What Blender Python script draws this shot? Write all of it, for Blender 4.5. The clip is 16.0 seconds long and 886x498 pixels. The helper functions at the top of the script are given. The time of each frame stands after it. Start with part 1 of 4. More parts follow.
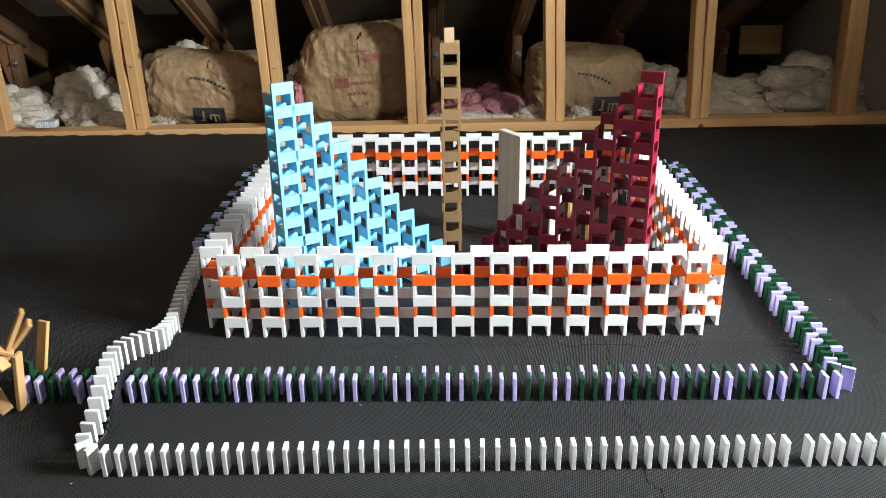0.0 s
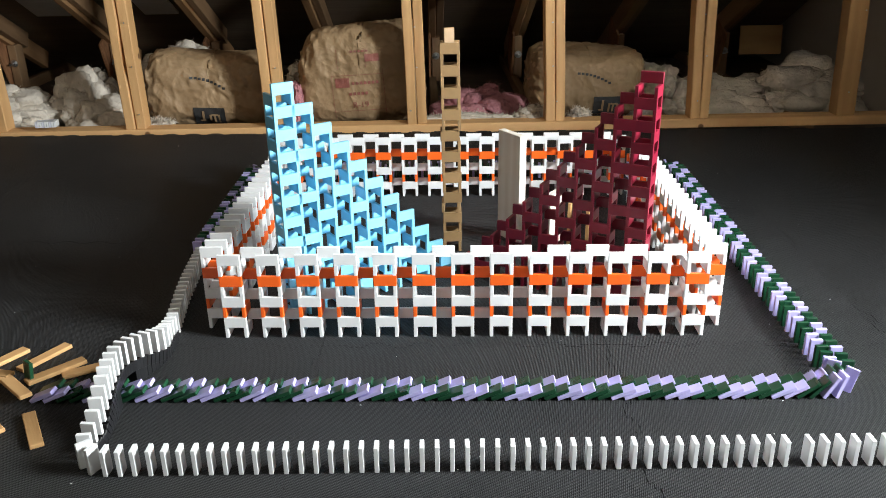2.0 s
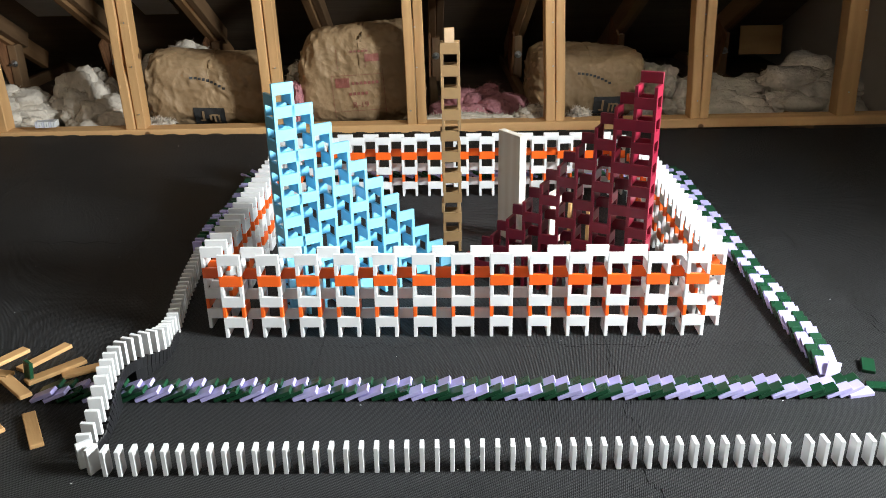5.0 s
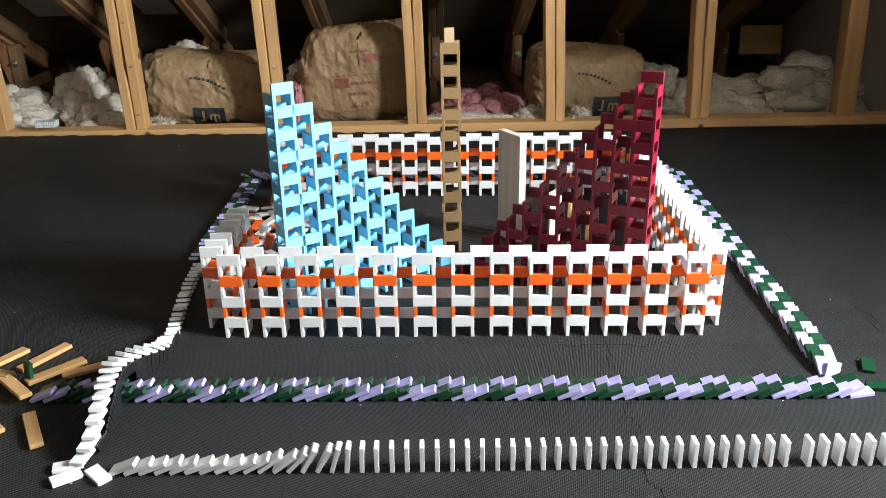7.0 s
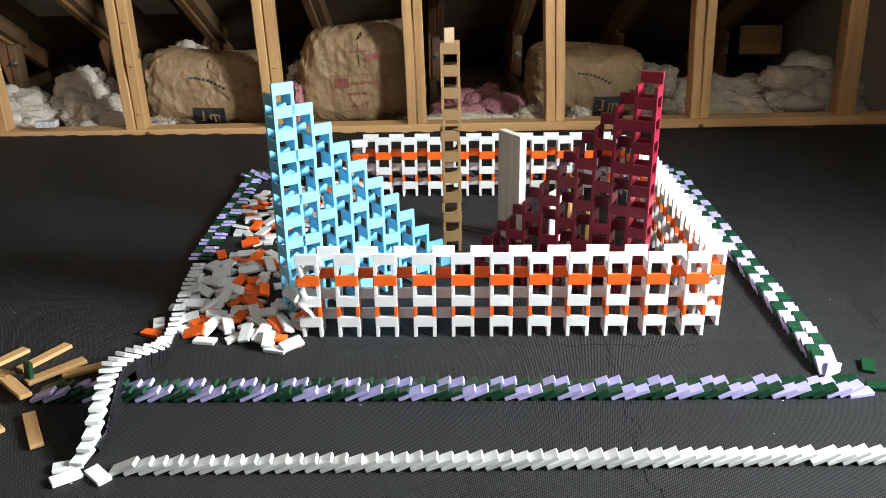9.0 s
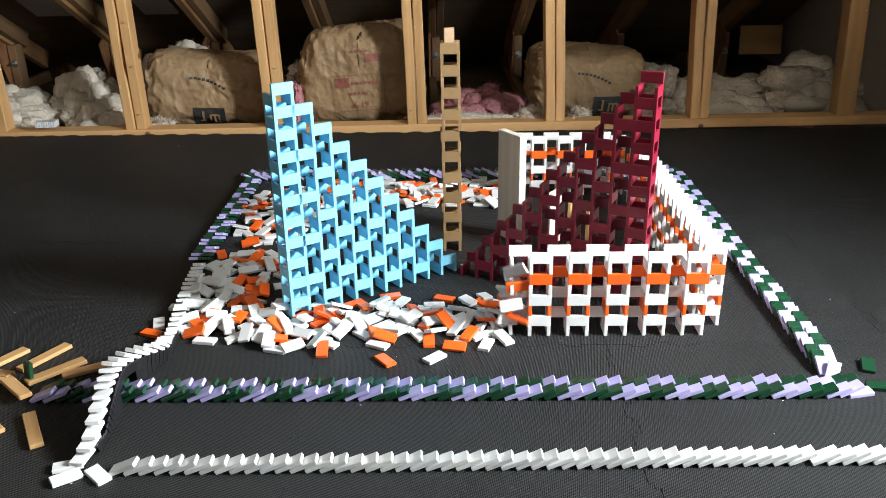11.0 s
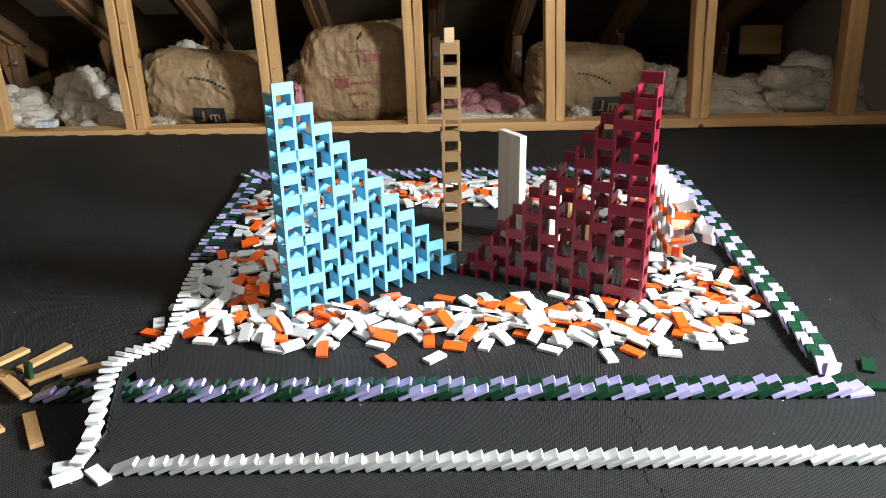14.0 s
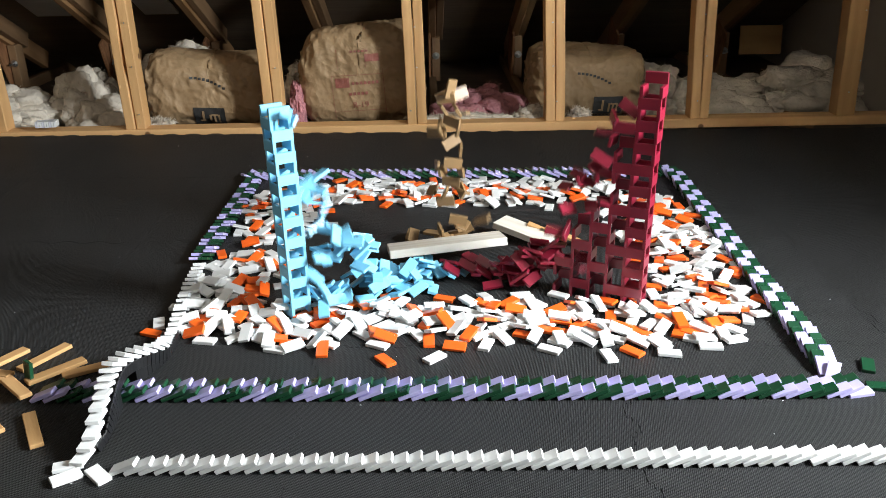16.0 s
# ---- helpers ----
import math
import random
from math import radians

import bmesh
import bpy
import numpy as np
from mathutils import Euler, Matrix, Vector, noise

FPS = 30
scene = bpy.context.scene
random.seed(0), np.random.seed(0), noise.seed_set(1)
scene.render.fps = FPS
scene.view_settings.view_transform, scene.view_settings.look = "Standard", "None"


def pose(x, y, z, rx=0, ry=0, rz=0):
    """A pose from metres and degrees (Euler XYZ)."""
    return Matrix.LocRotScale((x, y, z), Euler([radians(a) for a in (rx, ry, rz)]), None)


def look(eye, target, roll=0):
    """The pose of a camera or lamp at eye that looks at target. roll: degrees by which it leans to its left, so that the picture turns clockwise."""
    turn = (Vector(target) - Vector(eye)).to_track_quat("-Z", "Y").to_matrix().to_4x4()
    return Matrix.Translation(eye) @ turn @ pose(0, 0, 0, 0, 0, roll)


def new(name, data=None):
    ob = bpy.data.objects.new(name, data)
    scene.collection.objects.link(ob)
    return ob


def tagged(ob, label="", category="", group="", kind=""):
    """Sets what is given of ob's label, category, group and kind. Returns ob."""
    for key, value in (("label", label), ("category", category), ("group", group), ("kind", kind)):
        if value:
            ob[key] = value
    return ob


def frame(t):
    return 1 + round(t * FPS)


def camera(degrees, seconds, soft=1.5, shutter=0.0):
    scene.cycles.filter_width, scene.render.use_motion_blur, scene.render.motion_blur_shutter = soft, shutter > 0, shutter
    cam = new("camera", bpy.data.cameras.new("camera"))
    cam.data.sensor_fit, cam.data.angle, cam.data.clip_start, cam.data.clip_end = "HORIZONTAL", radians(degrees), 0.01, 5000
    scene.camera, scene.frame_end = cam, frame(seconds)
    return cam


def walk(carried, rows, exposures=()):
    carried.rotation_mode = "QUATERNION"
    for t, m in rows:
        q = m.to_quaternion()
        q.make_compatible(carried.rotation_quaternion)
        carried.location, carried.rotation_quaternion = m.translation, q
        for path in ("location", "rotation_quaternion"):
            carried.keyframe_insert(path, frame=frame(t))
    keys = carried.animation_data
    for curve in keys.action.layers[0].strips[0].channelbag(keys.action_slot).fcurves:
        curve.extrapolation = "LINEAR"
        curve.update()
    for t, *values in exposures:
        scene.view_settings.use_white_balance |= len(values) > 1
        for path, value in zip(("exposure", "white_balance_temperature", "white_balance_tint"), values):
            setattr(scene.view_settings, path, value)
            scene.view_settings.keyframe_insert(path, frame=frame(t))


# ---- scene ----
cam = camera(56.1, 16.0, soft=0.9, shutter=0.5)
EYE = look((0.505, -1.574, 0.852), (0.464, 0.275, 0.09), -0.9)
walk(cam, [(0, EYE), (16.0, EYE)], exposures=[(0, 0.0), (16.0, 0.0)])

# ---- light: one deep attic window to the right, dim sky outside ----
world = bpy.data.worlds.new("world")
scene.world = world
world.use_nodes = True
sky = world.node_tree.nodes.new("ShaderNodeTexSky")
sky.sky_type = 'NISHITA'
sky.sun_disc = False
sky.sun_elevation, sky.sun_rotation = radians(35), radians(100)
world.node_tree.links.new(sky.outputs[0], world.node_tree.nodes["Background"].inputs[0])
world.node_tree.nodes["Background"].inputs[1].default_value = 0.1

WIN_X, WIN_Y, WIN_Z, WIN_W, WIN_H = 2.40, -0.66, 1.24, 0.85, 0.8
DEEP = 0.34


def window_lamp(at, to, w, h, watts, color):
    """An area lamp in a window's opening, in place of the sky's light."""
    data = bpy.data.lights.new("window_light", 'AREA')
    data.shape, data.size, data.size_y = 'RECTANGLE', w, h
    data.energy, data.color = watts, color
    ob = new("window_light", data)
    ob.matrix_world = look(at, to)


WINDOWS = ((WIN_Y, 350, (0.92, 0.98, 1.0)),)
for wy, watts, tone in WINDOWS:
    window_lamp((WIN_X + DEEP, wy, WIN_Z), (WIN_X - 1, wy, WIN_Z - 0.3), WIN_W * 0.95, WIN_H * 0.95, watts, tone)


# ---- materials ----
def material(name, color, rough=0.5, var=0.12, scale=30.0, bump=0.15, bump_scale=200.0, spec=0.5, dark=None, metal=0.0, stretch=(1, 1, 1), obj_var=0.0, sss=0.0, bdist=0.004):
    """A surface with two scales of colour variation and a fine relief."""
    m = bpy.data.materials.new(name)
    m.use_nodes = True
    nt = m.node_tree
    n, l = nt.nodes, nt.links
    b = n["Principled BSDF"]
    tc = n.new("ShaderNodeTexCoord")
    mp = n.new("ShaderNodeMapping")
    mp.inputs["Scale"].default_value = stretch
    l.new(tc.outputs["Object"], mp.inputs["Vector"])
    oi = n.new("ShaderNodeObjectInfo")
    off = n.new("ShaderNodeVectorMath")
    off.operation = 'MULTIPLY_ADD'
    l.new(oi.outputs["Random"], off.inputs[0])
    off.inputs[1].default_value = (7.3, 3.1, 5.7)
    l.new(mp.outputs[0], off.inputs[2])
    n1 = n.new("ShaderNodeTexNoise")
    n1.inputs["Scale"].default_value = scale
    n1.inputs["Detail"].default_value = 4
    n2 = n.new("ShaderNodeTexNoise")
    n2.inputs["Scale"].default_value = scale * 0.17
    n2.inputs["Detail"].default_value = 3
    for q in (n1, n2):
        l.new(off.outputs[0], q.inputs["Vector"])
    add = n.new("ShaderNodeMath")
    add.operation = 'ADD'
    l.new(n1.outputs[0], add.inputs[0])
    l.new(n2.outputs[0], add.inputs[1])
    mr = n.new("ShaderNodeMapRange")
    mr.inputs[1].default_value, mr.inputs[2].default_value = 0.65, 1.35
    l.new(add.outputs[0], mr.inputs[0])
    mix = n.new("ShaderNodeMix")
    mix.data_type = 'RGBA'
    lo = dark or [c * (1 - var) for c in color]
    hi = [min(1, c * (1 + var * 0.6)) for c in color]
    mix.inputs[6].default_value = (*lo, 1)
    mix.inputs[7].default_value = (*hi, 1)
    l.new(mr.outputs[0], mix.inputs[0])
    out = mix.outputs[2]
    if obj_var:
        hs = n.new("ShaderNodeHueSaturation")
        r2 = n.new("ShaderNodeMapRange")
        r2.inputs[3].default_value, r2.inputs[4].default_value = 1 - obj_var, 1 + obj_var * 0.5
        l.new(oi.outputs["Random"], r2.inputs[0])
        l.new(r2.outputs[0], hs.inputs["Value"])
        l.new(out, hs.inputs["Color"])
        out = hs.outputs[0]
    l.new(out, b.inputs["Base Color"])
    rr = n.new("ShaderNodeMapRange")
    rr.inputs[3].default_value, rr.inputs[4].default_value = max(0.02, rough - 0.08), min(1, rough + 0.1)
    l.new(n2.outputs[0], rr.inputs[0])
    l.new(rr.outputs[0], b.inputs["Roughness"])
    b.inputs["Metallic"].default_value = metal
    b.inputs["Specular IOR Level"].default_value = spec
    if sss:
        b.inputs["Subsurface Weight"].default_value = sss
        b.inputs["Subsurface Radius"].default_value = (0.004, 0.004, 0.004)
        b.inputs["Subsurface Scale"].default_value = 1.0
    if bump:
        n3 = n.new("ShaderNodeTexNoise")
        n3.inputs["Scale"].default_value = bump_scale
        n3.inputs["Detail"].default_value = 5
        l.new(off.outputs[0], n3.inputs["Vector"])
        bp = n.new("ShaderNodeBump")
        bp.inputs["Strength"].default_value = bump
        bp.inputs["Distance"].default_value = bdist
        l.new(n3.outputs[0], bp.inputs["Height"])
        l.new(bp.outputs[0], b.inputs["Normal"])
    return m


def wood_material(name, light, dark, rough=0.6):
    """Softwood with long grain along the local x axis, knots and a little relief."""
    m = material(name, light, rough, 0.2, 14, 0.25, 90, 0.3, dark, stretch=(0.12, 1, 1), obj_var=0.12)
    nt = m.node_tree
    n, l = nt.nodes, nt.links
    b = n["Principled BSDF"]
    src = b.inputs["Base Color"].links[0].from_socket
    vec = [q for q in n if q.type == 'VECT_MATH'][0].outputs[0]
    wv = n.new("ShaderNodeTexWave")
    wv.wave_type, wv.bands_direction = 'BANDS', 'Y'
    wv.inputs["Scale"].default_value = 9
    wv.inputs["Distortion"].default_value = 6
    wv.inputs["Detail"].default_value = 3
    wv.inputs["Detail Scale"].default_value = 1.5
    l.new(vec, wv.inputs["Vector"])
    mx = n.new("ShaderNodeMix")
    mx.data_type, mx.blend_type = 'RGBA', 'MULTIPLY'
    r = n.new("ShaderNodeMapRange")
    r.inputs[3].default_value, r.inputs[4].default_value = 0.0, 0.2
    l.new(wv.outputs[0], r.inputs[0])
    l.new(r.outputs[0], mx.inputs[0])
    l.new(src, mx.inputs[6])
    mx.inputs[7].default_value = (0.62, 0.46, 0.32, 1)
    vo = n.new("ShaderNodeTexVoronoi")
    vo.inputs["Scale"].default_value = 6.0
    oo = n.new("ShaderNodeVectorMath")
    oo.operation = 'MULTIPLY_ADD'
    l.new([q for q in n if q.type == 'OBJECT_INFO'][0].outputs["Random"], oo.inputs[0])
    oo.inputs[1].default_value = (9.1, 4.7, 6.3)
    l.new([q for q in n if q.type == 'TEX_COORD'][0].outputs["Object"], oo.inputs[2])
    l.new(oo.outputs[0], vo.inputs["Vector"])
    kr = n.new("ShaderNodeMapRange")
    kr.inputs[1].default_value, kr.inputs[2].default_value = 0.05, 0.085
    kr.inputs[3].default_value, kr.inputs[4].default_value = 1.0, 0.0
    l.new(vo.outputs["Distance"], kr.inputs[0])
    mk = n.new("ShaderNodeMix")
    mk.data_type = 'RGBA'
    l.new(kr.outputs[0], mk.inputs[0])
    l.new(mx.outputs[2], mk.inputs[6])
    mk.inputs[7].default_value = (0.16, 0.075, 0.03, 1)
    l.new(mk.outputs[2], b.inputs["Base Color"])
    return m


def foam_material():
    """Dark ribbed foam: short diagonal ribs in rows with groove shade in the colour, dusty in places."""
    m = material("foam_mat", (0.0275, 0.0283, 0.0295), 0.6, 0.25, 5, 0, 100, 0.25)
    n, l = m.node_tree.nodes, m.node_tree.links
    b = n["Principled BSDF"]
    geo = n.new("ShaderNodeNewGeometry")
    hs = []
    for k, (ang, sc) in enumerate(((9, 105.0), (-72, 88.0))):
        mp = n.new("ShaderNodeMapping")
        mp.inputs["Rotation"].default_value = (0, 0, radians(ang))
        l.new(geo.outputs["Position"], mp.inputs["Vector"])
        wv = n.new("ShaderNodeTexWave")
        wv.wave_type, wv.bands_direction, wv.wave_profile = 'BANDS', 'X', 'SIN'
        wv.inputs["Scale"].default_value = sc
        wv.inputs["Distortion"].default_value = 0.7
        l.new(mp.outputs[0], wv.inputs["Vector"])
        hs.append(wv.outputs[0])
    mul = n.new("ShaderNodeMath")
    mul.operation = 'MULTIPLY'
    l.new(hs[0], mul.inputs[0])
    l.new(hs[1], mul.inputs[1])
    bp = n.new("ShaderNodeBump")
    # rib shading put into the colour: grooves darkened, crests lightened by relief height
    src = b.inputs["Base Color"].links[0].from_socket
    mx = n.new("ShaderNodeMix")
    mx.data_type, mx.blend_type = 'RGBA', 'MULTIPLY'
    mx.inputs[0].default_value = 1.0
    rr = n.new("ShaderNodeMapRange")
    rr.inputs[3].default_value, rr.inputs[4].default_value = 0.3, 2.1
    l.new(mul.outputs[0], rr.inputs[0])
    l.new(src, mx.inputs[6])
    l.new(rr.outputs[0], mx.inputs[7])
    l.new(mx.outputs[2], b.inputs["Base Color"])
    bp.inputs["Strength"].default_value = 1.0
    bp.inputs["Distance"].default_value = 0.0022
    l.new(mul.outputs[0], bp.inputs["Height"])
    l.new(bp.outputs[0], b.inputs["Normal"])
    return m


def paper_material():
    """Brown wrapping paper with the flat facets and sharp folds of crumpling."""
    m = material("kraft_paper", (0.31, 0.205, 0.11), 0.6, 0.16, 7, 0.85, 30, 0.35, bdist=0.015)
    n, l = m.node_tree.nodes, m.node_tree.links
    bump = [q for q in n if q.type == 'BUMP'][0]
    vec = [q for q in n if q.type == 'VECT_MATH'][0].outputs[0]
    warp = n.new("ShaderNodeTexNoise")
    warp.inputs["Scale"].default_value = 5
    l.new(vec, warp.inputs["Vector"])
    add = n.new("ShaderNodeVectorMath")
    add.operation = 'MULTIPLY_ADD'
    l.new(warp.outputs["Color"], add.inputs[0])
    add.inputs[1].default_value = (0.12, 0.12, 0.12)
    l.new(vec, add.inputs[2])
    total = bump.inputs["Height"].links[0].from_socket
    soft = n.new("ShaderNodeMath")
    soft.operation = 'MULTIPLY'
    soft.inputs[1].default_value = 0.12
    l.new(total, soft.inputs[0])
    total = soft.outputs[0]
    for scale, gain in ((8.0, 1.3), (19.0, 0.55), (43.0, 0.2)):
        vo = n.new("ShaderNodeTexVoronoi")
        vo.inputs["Scale"].default_value = scale
        l.new(add.outputs[0], vo.inputs["Vector"])
        ma = n.new("ShaderNodeMath")
        ma.operation = 'MULTIPLY_ADD'
        l.new(vo.outputs[0], ma.inputs[0])
        ma.inputs[1].default_value = gain
        l.new(total, ma.inputs[2])
        total = ma.outputs[0]
    l.new(total, bump.inputs["Height"])
    return m


M = {
    "white": material("white_plastic", (0.73, 0.735, 0.735), 0.32, 0.04, 60, 0.04, 150, obj_var=0.05, sss=0.05),
    "orange": material("orange_plastic", (0.85, 0.125, 0.014), 0.3, 0.06, 60, 0.04, 150, obj_var=0.08),
    "lilac": material("lilac_plastic", (0.45, 0.41, 0.72), 0.32, 0.05, 60, 0.04, 150, obj_var=0.06),
    "green": material("dark_green_plastic", (0.008, 0.05, 0.022), 0.28, 0.1, 60, 0.04, 150, obj_var=0.1),
    "blue": material("sky_blue_plastic", (0.21, 0.56, 0.77), 0.32, 0.05, 60, 0.04, 150, obj_var=0.05),
    "red": material("crimson_plastic", (0.215, 0.009, 0.027), 0.35, 0.08, 60, 0.04, 150, obj_var=0.08),
    "tan": material("tan_plastic", (0.25, 0.152, 0.068), 0.45, 0.1, 60, 0.06, 150, obj_var=0.1),
    "pine": wood_material("pine_block", (0.56, 0.34, 0.155), (0.44, 0.25, 0.10)),
    "stud": wood_material("framing_lumber", (0.63, 0.38, 0.175), (0.50, 0.285, 0.115)),
    "rafter": wood_material("rafter_lumber", (0.40, 0.225, 0.105), (0.27, 0.145, 0.062)),
    "old": wood_material("old_lumber", (0.29, 0.175, 0.09), (0.18, 0.105, 0.055)),
    "sheath": wood_material("roof_sheathing", (0.15, 0.11, 0.075), (0.09, 0.065, 0.045)),
    "plank": wood_material("whitewashed_board", (0.66, 0.63, 0.57), (0.55, 0.52, 0.46)),
    "kraft": paper_material(),
    "strand": material("strand_board", (0.34, 0.16, 0.075), 0.8, 0.5, 60, 0.6, 80, 0.2, stretch=(0.3, 1, 1)),
    # pale colour that stands in for light on the roof sheathing
    "lit_patch": material("pale_lit_patch", (0.75, 0.74, 0.70), 0.7, 0.15, 9, 0.2, 60),
    "ink": material("black_ink", (0.03, 0.03, 0.03), 0.6, 0.3, 40, 0),
    "redink": material("red_ink", (0.27, 0.085, 0.062), 0.6, 0.3, 40, 0),
    "wool": material("white_glass_wool", (0.66, 0.59, 0.50), 0.95, 0.35, 14, 0.9, 50, 0.05, bdist=0.010),
    "pink": material("pink_glass_wool", (0.50, 0.22, 0.24), 0.95, 0.35, 12, 1.0, 35, 0.1, bdist=0.02),
    "black": material("black_plastic", (0.012, 0.012, 0.013), 0.3, 0.2, 40, 0.1, 120),
    "steel": material("zinc_steel", (0.5, 0.5, 0.5), 0.35, 0.2, 40, 0.1, 120, metal=1.0),
    "drywall": material("painted_board", (0.40, 0.36, 0.31), 0.8, 0.08, 3, 0.1, 60),
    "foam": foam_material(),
    "paper": material("striped_wrap", (0.62, 0.62, 0.68), 0.4, 0.08, 40, 0.1, 90),
}


# ---- mesh helpers ----
def box(bm, sx, sy, sz, m=Matrix.Identity(4), bevel=0.0):
    made = bmesh.ops.create_cube(bm, size=1.0, matrix=m @ Matrix.Diagonal((sx, sy, sz, 1)))
    if bevel:
        vs = set(made["verts"])
        es = [e for e in bm.edges if e.verts[0] in vs and e.verts[1] in vs]
        bmesh.ops.bevel(bm, geom=es, offset=bevel, segments=1, affect='EDGES')


def to_mesh(name, bm, mat_, smooth=False):
    me = bpy.data.meshes.new(name)
    bm.to_mesh(me)
    bm.free()
    me.materials.append(mat_)
    if smooth:
        for p in me.polygons:
            p.use_smooth = True
    return me


def part(name, bm, mat_, parent=None, label="", m=None, smooth=False):
    """Links a bmesh as one mesh object, under a thing or part when given."""
    ob = new(name, to_mesh(name, bm, mat_, smooth))
    if parent:
        ob.parent = parent
    if m is not None:
        ob.matrix_basis = m
    return tagged(ob, label)


def axes(o, x, y, z):
    """A pose from an origin and three unit axes."""
    return Matrix(((x[0], y[0], z[0], o[0]), (x[1], y[1], z[1], o[1]), (x[2], y[2], z[2], o[2]), (0, 0, 0, 1)))


UP = Vector((0, 0, 1))
DL, DW, DT = 0.048, 0.024, 0.0075


def domino_mesh(mat_, w=DW):
    bm = bmesh.new()
    box(bm, DL, w, DT, bevel=0.0007)
    return to_mesh("domino", bm, mat_)


MESH = {k: domino_mesh(M[k]) for k in ("white", "orange", "lilac", "green", "blue", "red")}
MESH["tan"] = domino_mesh(M["tan"], 0.0273)
NAMES = {"white": "white", "orange": "bright orange", "lilac": "pale lilac", "green": "dark green", "blue": "sky blue", "red": "crimson red", "tan": "tan brown"}
MOVES = []


def assembly(name, label, category, group):
    """A thing that is built of many loose dominoes, which are its parts."""
    return tagged(new(name), label, category, group)


def domino(color, rows, where, group, owner=None):
    ob = new("domino", MESH[color])
    ob.matrix_basis = rows[0][1]
    if owner:
        ob.parent = owner
        tagged(ob, f"{NAMES[color]} domino")
    else:
        tagged(ob, f"{NAMES[color]} glossy plastic domino {where}", "domino", group)
    MOVES.append((ob, rows))
    return ob


FLIPS = [Matrix.Identity(4), Matrix.Rotation(math.pi, 4, 'X'), Matrix.Rotation(math.pi, 4, 'Y'), Matrix.Rotation(math.pi, 4, 'Z')]


def nearest(rest, start):
    """The same resting block, turned to the equal pose that is closest to its start."""
    q = start.to_quaternion()
    return max((rest @ f for f in FLIPS), key=lambda m: abs(m.to_quaternion().dot(q)))


def tumble(start, rest, t0, t1, spin, rng, lift=0.0):
    """Rows of a block that leaves start at t0, drops and lies at rest from t1 on."""
    rest = nearest(rest, start)
    a, b = start.to_quaternion(), rest.to_quaternion()
    if a.dot(b) < 0:
        b.negate()
    pa, pb = start.translation, rest.translation
    rows = [(0, start), (t0, start)]
    axis = Vector((rng.uniform(-1, 1), rng.uniform(-1, 1), rng.uniform(-1, 1))).normalized()
    for f in (0.33, 0.62, 0.85):
        p = pa.lerp(pb, f ** 1.15)
        p.z = pa.z + (pb.z - pa.z) * f * f + lift * f * (1 - f)
        q = a.slerp(b, f ** 1.2)
        q = Matrix.Rotation(radians(spin) * math.sin(math.pi * f), 4, axis).to_quaternion() @ q
        rows.append((t0 + (t1 - t0) * f, Matrix.LocRotScale(p, q, None)))
    rows += [(t1, rest), (max(16.0, t1 + 0.1), rest)]
    return rows


# ---- heap: a height map on which fallen blocks come to lie ----
CELL, HX, HY = 0.006, -0.6, -0.6
HEAP = np.zeros((380, 360))


def settle(x, y, yaw, rng, w=DW, cap=0.045, loose=0.0):
    """The pose of a block that lies on the floor or on blocks that fell before it."""
    c, s = math.cos(yaw), math.sin(yaw)
    idx, hs, us, vs = [], [], [], []
    for u in np.linspace(-0.021, 0.021, 7):
        for v in np.linspace(-0.010, 0.010, 4):
            i, j = int((x + c * u - s * v - HX) / CELL), int((y + s * u + c * v - HY) / CELL)
            i, j = min(379, max(0, i)), min(359, max(0, j))
            idx.append((i, j)), hs.append(HEAP[i, j]), us.append(u), vs.append(v)
    hs, us, vs = np.array(hs), np.array(us), np.array(vs)
    su = (np.percentile(hs[us > 0], 75) - np.percentile(hs[us < 0], 75)) / 0.040
    sv = (np.percentile(hs[vs > 0], 75) - np.percentile(hs[vs < 0], 75)) / 0.020
    su, sv = max(-0.4, min(0.4, su)), max(-0.45, min(0.45, sv))
    su, sv = su + rng.uniform(-loose, loose), sv + rng.uniform(-loose, loose)
    z0 = min(cap, max(0.0, float(np.percentile(hs - su * us - sv * vs, 88))), 1.0)
    z0 = max(z0, abs(su) * 0.0235 + abs(sv) * 0.0115)
    X = Vector((c, s, su)).normalized()
    Y = Vector((-s, c, sv))
    Z = X.cross(Y).normalized()
    Y = Z.cross(X)
    for (i, j), u, v in zip(idx, us, vs):
        HEAP[i, j] = max(HEAP[i, j], min(cap, z0 + su * u + sv * v + DT))
    return axes(Vector((x, y, z0 + DT / 2 + 0.0005)), X, Y, Z)


# ---- rows of standing dominoes that topple one after another ----
def along(points, step):
    """Places, tangents and arc lengths at even steps on a polyline."""
    out, s, carry = [], 0.0, 0.0
    for a, b in zip(points, points[1:]):
        a, b = Vector(a), Vector(b)
        d = (b - a).length
        k = carry
        while k < d:
            out.append((a.lerp(b, k / d), (b - a).normalized(), s + k))
            k += step
        carry, s = k - d, s + d
    return out


def smooth(points, n=8):
    """Catmull-Rom through the points."""
    p = [Vector(q) for q in points]
    p = [2 * p[0] - p[1]] + p + [2 * p[-1] - p[-2]]
    out = []
    for i in range(1, len(p) - 2):
        for k in range(n):
            t = k / n
            out.append(0.5 * ((2 * p[i]) + (p[i + 1] - p[i - 1]) * t + (2 * p[i - 1] - 5 * p[i] + 4 * p[i + 1] - p[i + 2]) * t * t
                              + (3 * p[i] - p[i - 1] - 3 * p[i + 1] + p[i + 2]) * t ** 3))
    return out + [p[-2]]


